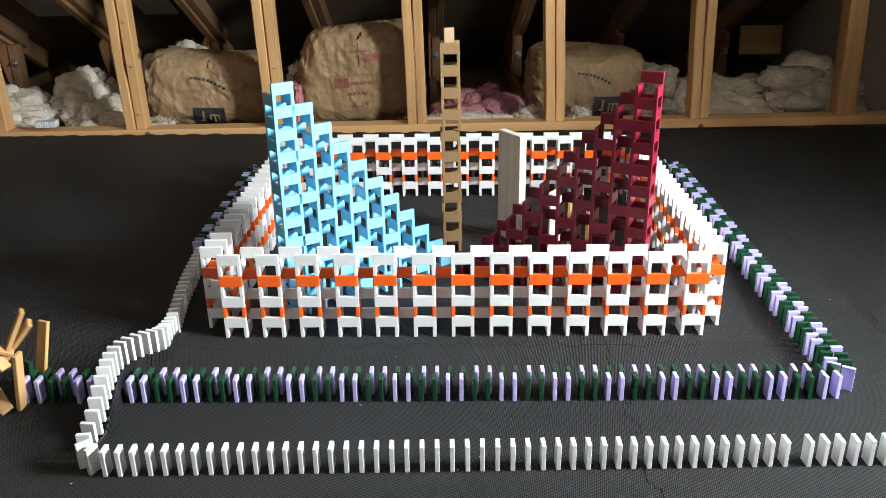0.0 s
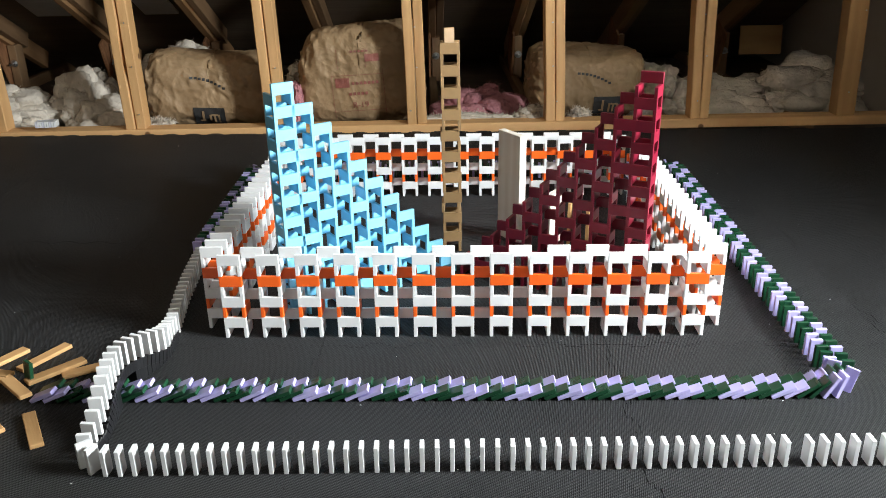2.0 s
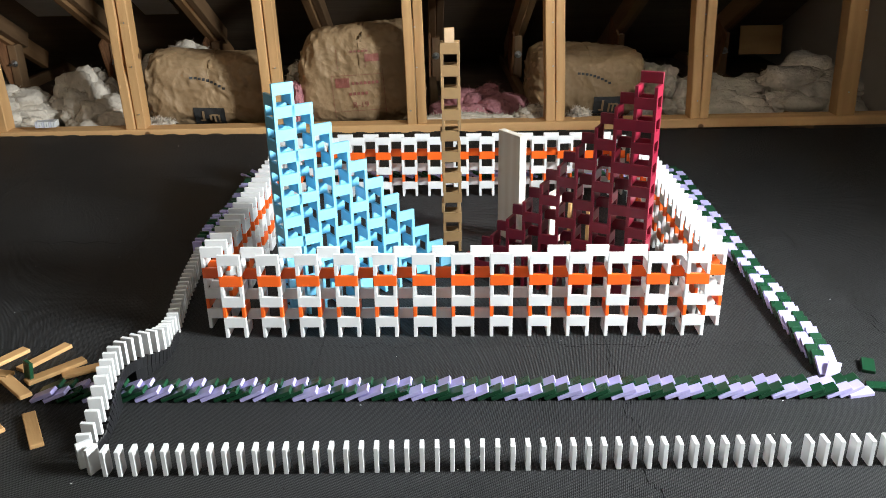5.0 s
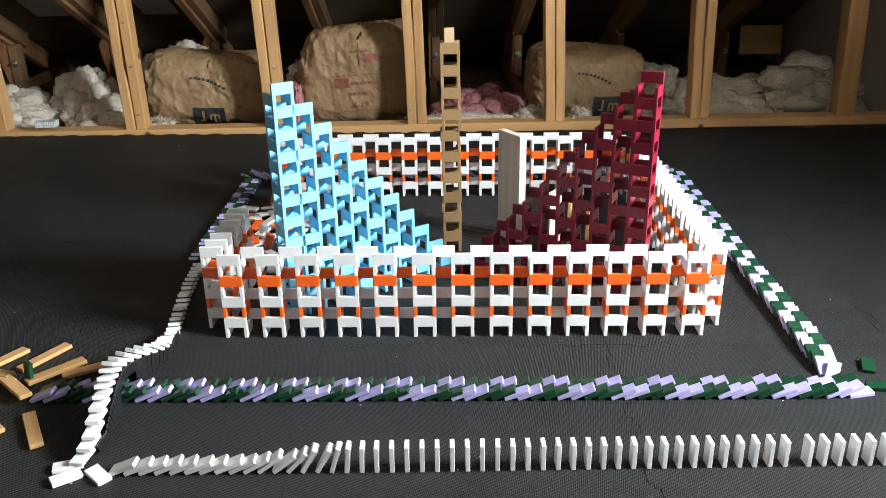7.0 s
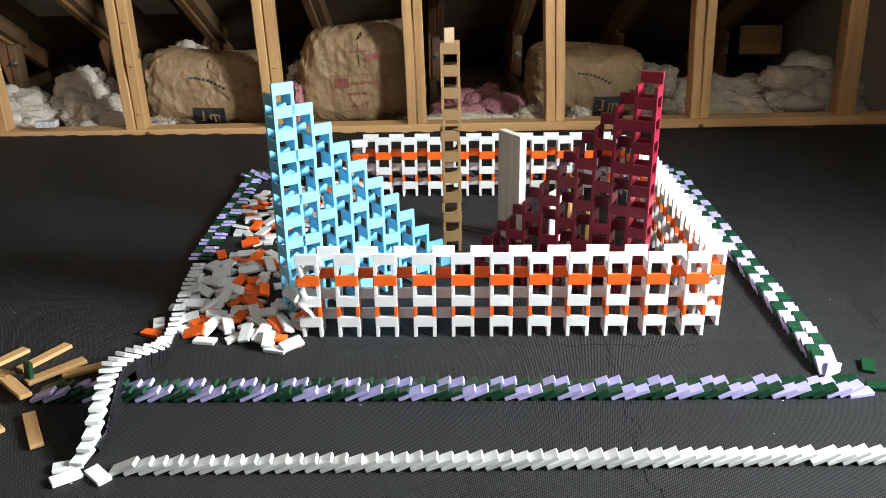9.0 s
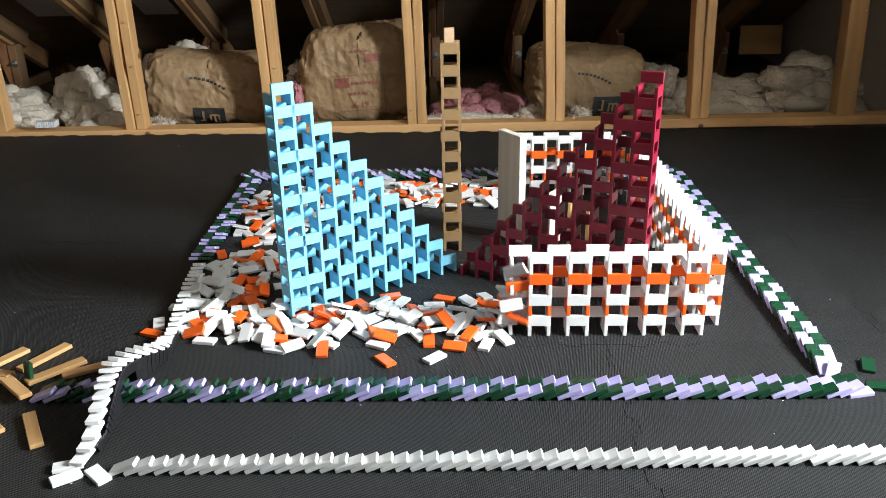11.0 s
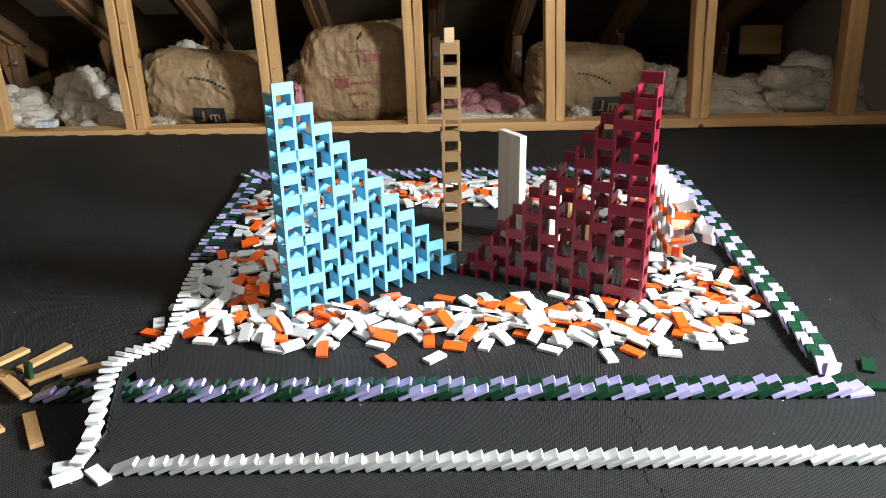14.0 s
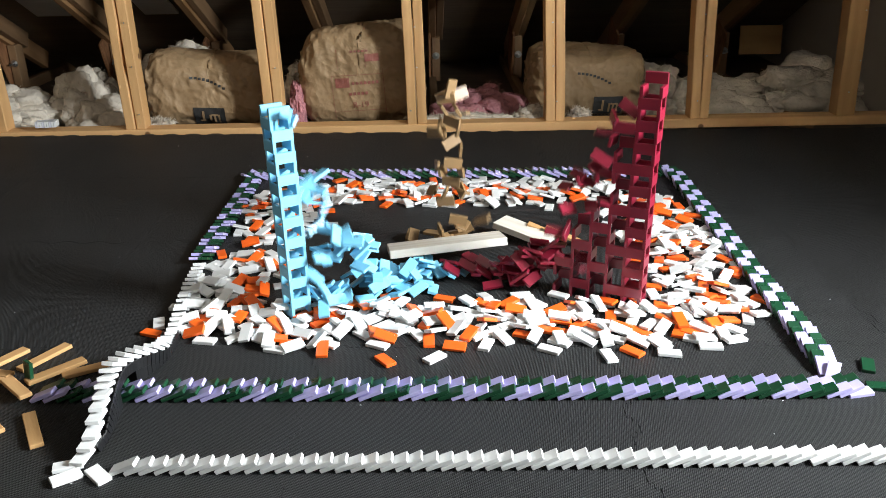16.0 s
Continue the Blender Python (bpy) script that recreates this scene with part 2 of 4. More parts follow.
def topple(place, tan, t0, final, color, where, group, rng, slide=0.004, owner=None):
    flat = Vector((tan.x, tan.y, 0)).normalized()
    yaw = rng.gauss(0, radians(0.9))
    flat = Matrix.Rotation(yaw, 3, 'Z') @ flat
    lat = UP.cross(flat)
    base = axes(place + UP * DL / 2, UP, lat, flat)

    def tipped(deg, push):
        piv = place + flat * DT / 2
        r = Matrix.Rotation(radians(deg), 4, lat)
        return Matrix.Translation(flat * push) @ Matrix.Translation(piv) @ r @ Matrix.Translation(-piv) @ base
    skew = rng.gauss(0, 1.5)
    end = Matrix.Translation(Vector((0, 0, 0))) @ tipped(final + skew, slide)
    rows = [(0, base), (t0, base), (t0 + 0.067, tipped(16, 0)), (t0 + 0.134, tipped(42, 0.001)), (t0 + 0.2, tipped(60, slide * 0.6)),
            (t0 + 0.3, end), (16.0, end)]
    domino(color, rows, where, group, owner)


def when(table, s):
    return float(np.interp(s, [a for a, b in table], [b for a, b in table]))


def double_row():
    rng = random.Random(3)
    step = 0.0247
    # front, right, back and left stretch, as one run; corners are fans
    pts = [(-0.3096, -0.2300, 0), (1.172, -0.2245, 0)]
    arc = lambda cx, cy, r, a0, a1: [(cx + r * math.cos(radians(a)), cy + r * math.sin(radians(a)), 0) for a in np.linspace(a0, a1, 7)]
    pts += arc(1.190, -0.194, 0.030, -70, 0)
    pts += [(1.224, -0.15, 0), (1.226, 1.095, 0)]
    pts += arc(1.192, 1.108, 0.030, 10, 90)
    pts += [(1.155, 1.140, 0), (-0.15, 1.140, 0)]
    pts += arc(-0.16, 1.110, 0.03, 95, 180)
    pts += [(-0.186, 1.07, 0), (-0.172, 0.43, 0)]
    table = [(0, 0.30), (0.12, 0.45), (1.13, 1.45), (1.51, 1.93), (3.0, 3.25), (4.45, 4.6), (5.3, 5.5)]
    runs = [assembly("domino_row", "double row of lilac and dark green dominoes on foam", "domino row", "double rows of dominoes") for _ in range(4)]
    flung = [(1.246, -0.232, 8), (1.294, -0.212, -12), (1.306, -0.135, 70)]
    for side, shift in ((-1, 0.0), (1, 0.004)):
        for k, (p, t, s) in enumerate(along(pts, step)):
            lat = UP.cross(t)
            place = p + lat * 0.0132 * -side * -1 + t * shift
            lilac = (k // 2) % 2 == (0 if side < 0 else 1)
            if side < 0 and 1.512 < s < 1.585 and flung:
                # thrown outwards at the corner
                x, y, yaw = flung.pop(0)
                st = axes(place + UP * DL / 2, UP, lat, t)
                t0 = when(table, s)
                domino("lilac" if x < 1.29 else "green", tumble(st, pose(x, y, 0.0045, 2, -3, yaw), t0, t0 + 0.27, 10, rng), "", "", runs[0])
                continue
            topple(place, t, when(table, s) + rng.uniform(0, 0.015), 67, "lilac" if lilac else "green",
                   "in a double row on foam", "double row of dominoes", rng,
                   owner=runs[0 if s < 1.55 else 1 if s < 2.95 else 2 if s < 4.3 else 3])


BRIDGE = [(-0.166, 0.40, 0), (-0.146, 0.2, 0), (-0.119, 0.03, 0.0), (-0.113, -0.03, 0.007), (-0.108, -0.085, 0.022), (-0.119, -0.130, 0.037), (-0.134, -0.172, 0.048),
          (-0.142, -0.218, 0.055), (-0.138, -0.268, 0.055), (-0.131, -0.31, 0.05), (-0.127, -0.345, 0.038), (-0.125, -0.38, 0.018), (-0.126, -0.41, 0.003), (-0.120, -0.440, 0), (-0.098, -0.457, 0), (-0.07, -0.4605, 0), (-0.024, -0.459, 0)]


def white_row():
    rng = random.Random(4)
    first = smooth(BRIDGE)
    table = [(0, 5.5), (0.4, 5.9), (0.92, 6.5)]
    run = along(first, 0.0236)
    # the last ones before the corner are thrown loose and lie about
    loose = [(-0.135, -0.422, 0.006, 15), (-0.147, -0.447, 0.004, 20), (-0.137, -0.478, 0.004, 38), (-0.087, -0.472, 0.004, -42)]
    stray = [q for q in run if q[0].y < -0.40 and q[0].x < -0.078]
    for p, t, s in run:
        if (p, t, s) in stray[-4:]:
            x, y, z, yaw = loose[stray[-4:].index((p, t, s)) - len(stray[-4:])]
            flat = Vector((t.x, t.y, 0)).normalized()
            st = axes(p + UP * DL / 2, UP, UP.cross(flat), flat)
            t0 = when(table, s)
            domino("white", tumble(st, pose(x, y, z, rng.uniform(-3, 3), rng.uniform(-4, 4), yaw), t0, t0 + 0.3, 8, rng), "thrown loose at the corner", "single row of white dominoes")
            continue
        topple(p, t, when(table, s), 67 - 0.8 * math.degrees(math.asin(max(-1, min(1, t.z)))), "white", "in a single row over a bridge", "single row of white dominoes", rng)
    for p, t, s in along([(-0.002, -0.4585, 0), (1.049, -0.437, 0)], 0.0246):
        topple(p, t, 6.60 + (p.x + 0.06) / 1.05, 66, "white", "in a single row on foam", "single row of white dominoes", rng)
    for p, t, s in along([(1.069, -0.437, 0), (1.62, -0.425, 0)], 0.0250):
        topple(p, t, 6.60 + (p.x + 0.06) / 1.05, 66, "white", "in a single row on foam", "single row of white dominoes", rng)


# ---- zigzag walls of dominoes on edge ----
PITCH = 0.0405
LAYERS = ["white", "white", "orange", "white", "white", "orange", "white", "white"]


def zigzag(origin, d, n, cols, legs_even):
    """Blocks of a wall: (along, layer, pose, colour). d runs along the wall, n points into its depth."""
    d, n = Vector((*d, 0)).normalized(), Vector((*n, 0)).normalized()
    out = []
    for layer in range(8):
        z = 0.012 + 0.024 * layer
        if (layer % 2 == 0) == legs_even:
            for k in range(cols + 1):
                u = DT / 2 + k * PITCH
                o = Vector(origin) + d * u + n * 0.024 + UP * z
                out.append((u, layer, axes(o, n, UP, n.cross(UP)), LAYERS[layer]))
        else:
            for k in range(cols):
                u = 0.024 + k * PITCH
                v = DT / 2 if k % 2 == 0 else DL - DT / 2
                o = Vector(origin) + d * u + n * v + UP * z
                out.append((u, layer, axes(o, d, UP, d.cross(UP)), LAYERS[layer]))
    return out


def walls():
    rng = random.Random(11)
    jobs = []
    F = lambda x: float(np.interp(x, [0.0, 0.18, 0.69, 0.93, 1.05], [8.1, 8.93, 11.27, 12.15, 12.5]))
    B = lambda x: float(np.interp(x, [0.0, 0.24, 0.80, 1.05], [8.3, 9.05, 11.35, 12.0]))
    L = lambda y: float(np.interp(y, [0.0, 0.1, 0.3, 0.5, 0.6, 0.75, 0.95], [8.0, 7.75, 7.0, 6.1, 6.1, 6.7, 8.05]))
    R = lambda y: min(float(np.interp(y, [0.0, 0.2, 0.35, 0.5, 0.95], [12.5, 13.25, 13.9, 14.42, 16.0])), 12.05 + (0.95 - y) / 0.175)
    walls_ = [((0, 0, 0), (1, 0), (0, 1), 25, True, lambda p: F(p.x), (1, 0), (0.03, 0.043)),
              ((0.0, 0.935, 0), (1, 0), (0, 1), 25, True, lambda p: B(p.x), (1, 0), (0.0, 0.045)),
              ((-0.048, 0.045, 0), (0, 1), (1, 0), 21, False, lambda p: L(p.y), None, (-0.012, 0.046)),
              ((1.066, 0.045, 0), (0, 1), (-1, 0), 21, False, lambda p: R(p.y), "ends", (-0.022, 0.05))]
    for origin, d, n, cols, even, wave, drift, lean in walls_:
        nn = Vector((*n, 0))
        owner = assembly("domino_wall", "zigzag wall of white and orange dominoes on edge", "domino wall", "walls of dominoes round the towers")
        for u, layer, start, color in zigzag(origin, d, n, cols, even):
            p = start.translation
            dr = ((0, 1) if p.y < 0.52 else (0, -1)) if drift == "ends" else drift or ((0, -1) if p.y < 0.5 else (0, 1))
            t0 = wave(p) + 0.02 * (7 - layer) * 0.5 + rng.uniform(0, 0.06)
            jobs.append((t0, layer, start, color, nn, Vector((*dr, 0)), owner, lean))
    jobs.sort(key=lambda q: q[0] + 0.035 * q[1])
    strayed = False
    for t0, layer, start, color, nn, dr, owner, lean in jobs:
        p = start.translation
        # a falling block slides into the lowest gap near where it drops
        best = None
        for _ in range(6):
            side = rng.gauss(*lean) + 0.004 * layer * rng.choice((-1, 1))
            push = rng.uniform(-0.015, 0.07) + 0.005 * layer
            x = max(-0.165, min(1.2, p.x + nn.x * side + dr.x * push))
            y = max(-0.108, min(1.11, p.y + nn.y * side + dr.y * push))
            h = sum(HEAP[int((x + a - HX) / CELL), int((y + b - HY) / CELL)] for a, b in ((0, 0), (0.016, 0), (-0.016, 0), (0, 0.016), (0, -0.016)))
            if best is None or h < best[0]:
                best = (h, x, y)
        _, x, y = best
        if color == "orange" and not strayed and 0.28 < p.x < 0.36 and p.y < 0.1:
            strayed, x, y = True, 0.341, 0.192
        rest = settle(x, y, rng.uniform(0, math.pi), rng)
        t1 = t0 + 0.2 + 0.5 * math.sqrt(max(0.01, p.z)) + rng.uniform(0, 0.06)
        domino(color, tumble(start, rest, t0, t1, rng.uniform(10, 45), rng), "", "", owner)


def stepped(origin, d, n, tops_front, color, delay, dirn, group, where, rng):
    """A stair-shaped zigzag wall, 11 columns, the tallest first."""
    owner = assembly("domino_stair", f"tall stair-shaped stack of {NAMES[color]} plastic dominoes", "domino stack", "stair-shaped stacks")
    d, n = Vector((*d, 0)).normalized(), Vector((*n, 0)).normalized()
    o0 = Vector(origin)
    jobs = []
    for lev in range(11):
        top_col = 10 - lev
        for k in range(top_col + 2):
            u = DT / 2 + k * PITCH
            o = o0 + d * u + n * 0.024 + UP * (0.012 + 0.048 * lev)
            jobs.append((max(0, k - 1), lev, axes(o, n, UP, n.cross(UP))))
        for k in range(top_col + 1):
            front = ((k + lev) % 2 == 0) == tops_front
            # the end column is closed on both faces
            for v in ((DT / 2, DL - DT / 2) if k == 0 and lev < 10 else (DT / 2,) if front else (DL - DT / 2,)):
                o = o0 + d * (0.024 + k * PITCH) + n * v + UP * (0.036 + 0.048 * lev)
                jobs.append((k, lev, axes(o, d, UP, d.cross(UP))))
    todo = sorted(((delay(k, lev) + rng.uniform(0, 0.05), k, lev, m) for k, lev, m in jobs), key=lambda q: q[0] + 0.03 * q[2])
    for t0, k, lev, start in todo:
        p = start.translation
        a, b = rng.uniform(-0.03, 0.075), rng.uniform(-0.02, 0.05)
        x, y = p.x + dirn[0] * a + d.x * b, p.y + dirn[1] * a + d.y * b
        if t0 > 15.99:
            # the tall end that still stands sways outwards a little at the close
            bent = Matrix.Translation(-d * (0.013 if color == "blue" else 0.01) * (lev / 10) ** 2) @ start
            domino(color, [(0, start), (15.75, start), (16.0, bent)], where, group, owner)
            continue
        rest = settle(x, y, rng.uniform(0, math.pi), rng, cap=0.15, loose=0.6)
        t1 = t0 + 0.1 + 0.42 * math.sqrt(max(0.01, p.z)) + rng.uniform(0, 0.06)
        domino(color, tumble(start, rest, t0, t1, rng.uniform(10, 60), rng, 0.04), where, group, owner)


def red_delay(k, l):
    """When a block of the crimson stair comes loose; the foot of its tall end still stands at the close."""
    if k == 0 or (k == 1 and l < 8) or (k in (2, 3) and l < 7 - k) or (k == 4 and l < 2):
        return 99
    return 15.19 + (10 - k) * 0.085 - 0.012 * l + (0.04 if k < 3 else 0)


def towers():
    rng = random.Random(21)
    stepped((0.129, 0.083, 0), (0.81, 0.585), (-0.585, 0.81), True, "blue",
            lambda k, l: (99 if l < 10 else 15.8) if k == 0 else float(np.interp(k, [1, 2, 3, 4, 5, 6, 8, 10], [15.74, 15.67, 15.59, 15.50, 15.41, 15.33, 15.20, 15.12])) - 0.008 * l, (0.6, -0.8),
            "stair of sky blue dominoes", "in a tall stair-shaped stack", rng)
    stepped((0.912, 0.125, 0), (-0.9, 0.435), (0.435, 0.9), False, "red",
            red_delay, (-0.55, -0.5),
            "stair of crimson dominoes", "in a tall stair-shaped stack", rng)


def tan_tower():
    rng = random.Random(31)
    h = 0.0273
    owner = assembly("domino_tower", "slender square tower of tan brown dominoes", "domino tower", "")
    jobs = []
    for lay in range(20):
        z = h / 2 + h * lay
        jx, jy, tw = rng.gauss(0, 0.0012), rng.gauss(0, 0.0012), rng.gauss(0, 1.2)
        base = pose(0.484 + jx, 0.502 + jy, z, 0, 0, tw + 1)
        for sgn in (-1, 1):
            if lay % 2 == 0:
                m = base @ axes((sgn * (0.024 - DT / 2), 0, 0), Vector((0, 1, 0)), UP, Vector((1, 0, 0)))
            else:
                m = base @ axes((0, sgn * (0.024 - DT / 2), 0), Vector((1, 0, 0)), UP, Vector((0, -1, 0)))
            jobs.append((lay, sgn, m))
    jobs.append((20, 0, pose(0.481, 0.497, 20 * h + DL / 2 - 0.014) @ axes((0, 0, 0), UP, Vector((0.9, 0.43, 0)), Vector((0.43, -0.9, 0)))))
    for lay, sgn, start in jobs:
        p = start.translation
        if lay < 5 or (sgn == 1 and lay < 9) or (sgn == 1 and lay % 2 == 1 and lay < 19) or (sgn == -1 and lay in (8, 14)):
            a, r = rng.uniform(0, 2 * math.pi), rng.uniform(0.01, 0.14)
            rest = settle(0.480 + r * math.cos(a), 0.55 + 0.6 * r * math.sin(a), rng.uniform(0, math.pi), rng, cap=0.10, loose=0.5)
            t0 = float(np.interp(lay, [0, 2, 3, 4, 5, 7, 8, 12, 20], [15.16, 15.24, 15.33, 15.42, 15.5, 15.58, 15.72, 15.76, 15.84])) + rng.uniform(0, 0.06)
            rows = tumble(start, rest, t0, t0 + 0.14 + 0.42 * math.sqrt(p.z), rng.uniform(20, 70), rng, 0.03)
        else:
            # the upper part drops as a whole, slightly shaken
            q1 = Matrix.Translation((rng.gauss(0, 0.003), rng.gauss(0, 0.003), -0.03)) @ start @ pose(0, 0, 0, rng.gauss(0, 5), rng.gauss(0, 5), rng.gauss(0, 5))
            q2 = Matrix.Translation((rng.gauss(0, 0.009), rng.gauss(0, 0.009), -0.125)) @ start @ pose(0, 0, 0, rng.gauss(0, 13), rng.gauss(0, 13), rng.gauss(0, 13))
            rows = [(0, start), (15.58, start), (15.78, q1), (16.0, q2), (16.3, Matrix.Translation((0, 0, -0.12)) @ q2)]
        domino("tan", rows, "", "", owner)


# ---- floor ----
def floor_mats():
    ground = part("floor", slab(-3.2, 3.2, -3.2, 1.72, -0.05, -0.012), M["old"])
    tagged(ground, "dark attic floor under foam mats", "floor", kind="structure")
    side, th = 0.597, 0.012

    def tab(s):
        # dovetail teeth along an edge: pairs of (along, out)
        pts, n = [], 13
        w = side / n
        for k in range(1, n - 1):
            a = k * w
            sg = 1 if k % 2 == 0 else -1
            pts += [(a + w * 0.18, 0), (a + w * 0.10, sg * 0.0085), (a + w * 0.90, sg * 0.0085), (a + w * 0.82, 0)]
        return pts
    e = tab(side)
    g = 0.0007
    outline = [(0, 0)] + [(x, y) for x, y in e] + [(side, 0)] + [(side + y, x) for x, y in e] + [(side, side)] + [(x, side + y) for x, y in reversed(e)] + [(0, side)] + [(y, x) for x, y in reversed(e)]
    bm = bmesh.new()
    c = side / 2
    vs = []
    for x, y in outline:
        v = Vector((x - c, y - c, 0))
        vs.append(bm.verts.new(v * (1 - g / c)))
    f = bm.faces.new(vs)
    ret = bmesh.ops.extrude_face_region(bm, geom=[f])
    for v in ret["geom"]:
        if isinstance(v, bmesh.types.BMVert):
            v.co.z -= th
    bmesh.ops.recalc_face_normals(bm, faces=bm.faces)
    bmesh.ops.triangulate(bm, faces=[q for q in bm.faces if len(q.verts) > 4])
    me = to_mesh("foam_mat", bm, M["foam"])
    ox, oy, ang = -0.384 + c, -0.037 + c, 0.0
    for i in range(-5, 6):
        for j in range(-5, 3):
            ob = new("foam_mat", me)
            p = Matrix.Rotation(radians(ang), 3, 'Z') @ Vector((i * side, j * side, 0))
            if oy + p.y + c > 1.95:
                continue
            ob.parent = ground
            ob.matrix_basis = pose(ox + p.x, oy + p.y, 0.0, 0, 0, ang)


def slab(x0, x1, y0, y1, z0, z1):
    bm = bmesh.new()
    box(bm, x1 - x0, y1 - y0, z1 - z0, Matrix.Translation(((x0 + x1) / 2, (y0 + y1) / 2, (z0 + z1) / 2)))
    return bm


# ---- the knee wall of studs and the eaves behind it ----
KNEE = pose(0.43, 1.820, 0, 0, 0, 2.24)


def timber(name, a, b, w, h, mat_, parent=None, label="", roll=0.0, m=KNEE):
    """A sawn member between two points of the knee wall's space, w wide and h deep."""
    a, b = Vector(a), Vector(b)
    x = (b - a).normalized()
    ref = Vector((1, 0, 0)) if abs(x.x) < 0.8 else Vector((0, 1, 0))
    y = (ref - x * ref.dot(x)).normalized()
    z = x.cross(y)
    bm = bmesh.new()
    box(bm, (b - a).length, w, h, bevel=0.003)
    return part(name, bm, mat_, parent, label, m @ axes((a + b) / 2, x, y, z) @ pose(0, 0, 0, roll))


STUDS = [-1.838, -1.265, -0.690, -0.100, 0.477, 1.083, 1.700, 2.29]
TRUSSES = [-2.36, -1.80, -1.24, -0.635, -0.02, 0.44, 1.01, 1.60, 2.2]
FALL = -0.49


def rafter_z(v):
    """Height of the rafters' middle line above the foam, v behind the studs."""
    return 0.445 + FALL * (v - 0.9)


def sawn(length, w, h, rng, wane=0.0):
    """A sawn member along x with slightly wandering faces and, with wane, a ragged bark edge."""
    bm = bmesh.new()
    n = 26
    rings = []
    for k in range(n + 1):
        x = -length / 2 + length * k / n
        by = 0.0012 * math.sin(k * 0.7 + rng.random()) + rng.gauss(0, 0.0003)
        bite = max(0.0, rng.gauss(0.004, 0.004)) if wane and rng.random() < 0.75 else 0.0
        c = 0.003
        ring = [(-w / 2 + c, -h / 2), (w / 2 - c, -h / 2), (w / 2, -h / 2 + c), (w / 2, h / 2 - c), (w / 2 - c, h / 2), (-w / 2 + c + bite * 0.5, h / 2), (-w / 2 + bite, h / 2 - c - bite), (-w / 2, -h / 2 + c)]
        rings.append([bm.verts.new((x, y + by, z)) for y, z in ring])
    for a, b in zip(rings, rings[1:]):
        for q in range(8):
            bm.faces.new((a[q], a[(q + 1) % 8], b[(q + 1) % 8], b[q]))
    bm.faces.new(rings[0][::-1])
    bm.faces.new(rings[-1])
    bmesh.ops.recalc_face_normals(bm, faces=bm.faces)
    return bm


def knee_wall():
    rng = random.Random(51)
    plate = timber("base_plate", (-3.3, 0.045, -0.004), (3.3, 0.045, -0.004), 0.09, 0.038, M["stud"])
    tagged(plate, "pale pine bottom plate of the open stud wall", "wall plate", kind="structure")
    for k, u in enumerate(STUDS):
        single = k == 6
        stud = new("wall_stud")
        stud.matrix_basis = KNEE @ pose(u, 0.05, 0.0155)
        tagged(stud, "single raw pine stud standing on the bottom plate" if single else "doubled raw pine stud nailed on the bottom plate", "stud", "studs of the knee wall")
        lean = -1.0 if k < 4 else -1.8
        for i, s in enumerate((0,) if single else (-1, 1)):
            wide = 0.078 if single else 0.0385
            bm = sawn(2.2, wide, 0.075, rng, 1.0 if k == 1 and s < 0 else 0.0)
            spread = 0.5 * s if k == 5 else 0.12 * s
            # local x runs up, local y across the wall, local z towards the room
            part("timber", bm, M["stud"], stud, "", pose(s * 0.0208, s * 0.004, 0, 0, lean + spread, 0) @ axes((0, 0, 1.1), UP, Vector((1, 0, 0)), Vector((0, 1, 0))) @ pose(0, 0, 0, 180 if k == 1 else 0))
        for i in range(3):
            bm = bmesh.new()
            bmesh.ops.create_cone(bm, segments=8, radius1=0.0035, radius2=0.003, depth=0.002, cap_ends=True)
            part("nail_head", bm, M["steel"], stud, "", pose(rng.uniform(-0.026, 0.026), -0.0432, 0.05 + 0.16 * i + rng.uniform(0, 0.06), 90))
    for k, u in enumerate(TRUSSES):
        rafter = timber("rafter", (u, 0.1, rafter_z(0.1)), (u, 1.75, rafter_z(1.75)), 0.04, 0.10, M["rafter"])
        tagged(rafter, "brown rafter sloping down to the eaves", "rafter", "rafters")
        scab = timber("rafter_scab", (u + 0.042, 0.55, rafter_z(0.55) + 0.012), (u + 0.042, 1.45, rafter_z(1.45) + 0.012), 0.038, 0.085, M["old"])
        tagged(scab, "darker timber fixed along a rafter", "rafter", "rafter scabs")
        post = timber("truss_post", (u + 0.02, 1.36, -0.06), (u + 0.02, 1.36, rafter_z(1.36) - 0.04), 0.045, 0.09, M["old"])
        tagged(post, "short brown upright timber under a rafter", "truss post", "truss posts")
        bm = bmesh.new()
        bmesh.ops.create_cone(bm, segments=6, radius1=0.012, radius2=0.012, depth=0.016, cap_ends=True)
        bmesh.ops.create_cone(bm, segments=16, radius1=0.02, radius2=0.02, depth=0.003, cap_ends=True, matrix=Matrix.Translation((0, 0, 0.008)))
        bmesh.ops.create_cone(bm, segments=8, radius1=0.006, radius2=0.006, depth=0.05, cap_ends=True, matrix=Matrix.Translation((0, 0, -0.02)))
        part("bolt", bm, M["steel"], post, "zinc-plated bolt with a washer", pose(0.02, 0.0, -0.052, 0, 0, 0))
        bm = bmesh.new()
        box(bm, 0.26, 0.012, 0.22, bevel=0.001)
        part("gusset_plate", bm, M["strand"], post, "rough strand-board gusset plate", pose(0.05, -0.035, 0.0, 0, 22, 0))
        joist = timber("ceiling_joist", (u, 0.1, -0.065), (u, 2.3, -0.065), 0.04, 0.06, M["old"])
        tagged(joist, "dark floor joist under the insulation", "joist", "attic joists")
    # added pale slabs in place of bright patches of light between the rafters
    for u in (-2.06, -1.49):
        vent = part("rafter_vent", slab(-0.09, 0.09, -0.55, 0.25, -0.012, 0.0), M["lit_patch"], None, "", KNEE @ pose(u + 0.03, 1.0, rafter_z(1.0) + 0.066, -26.1))
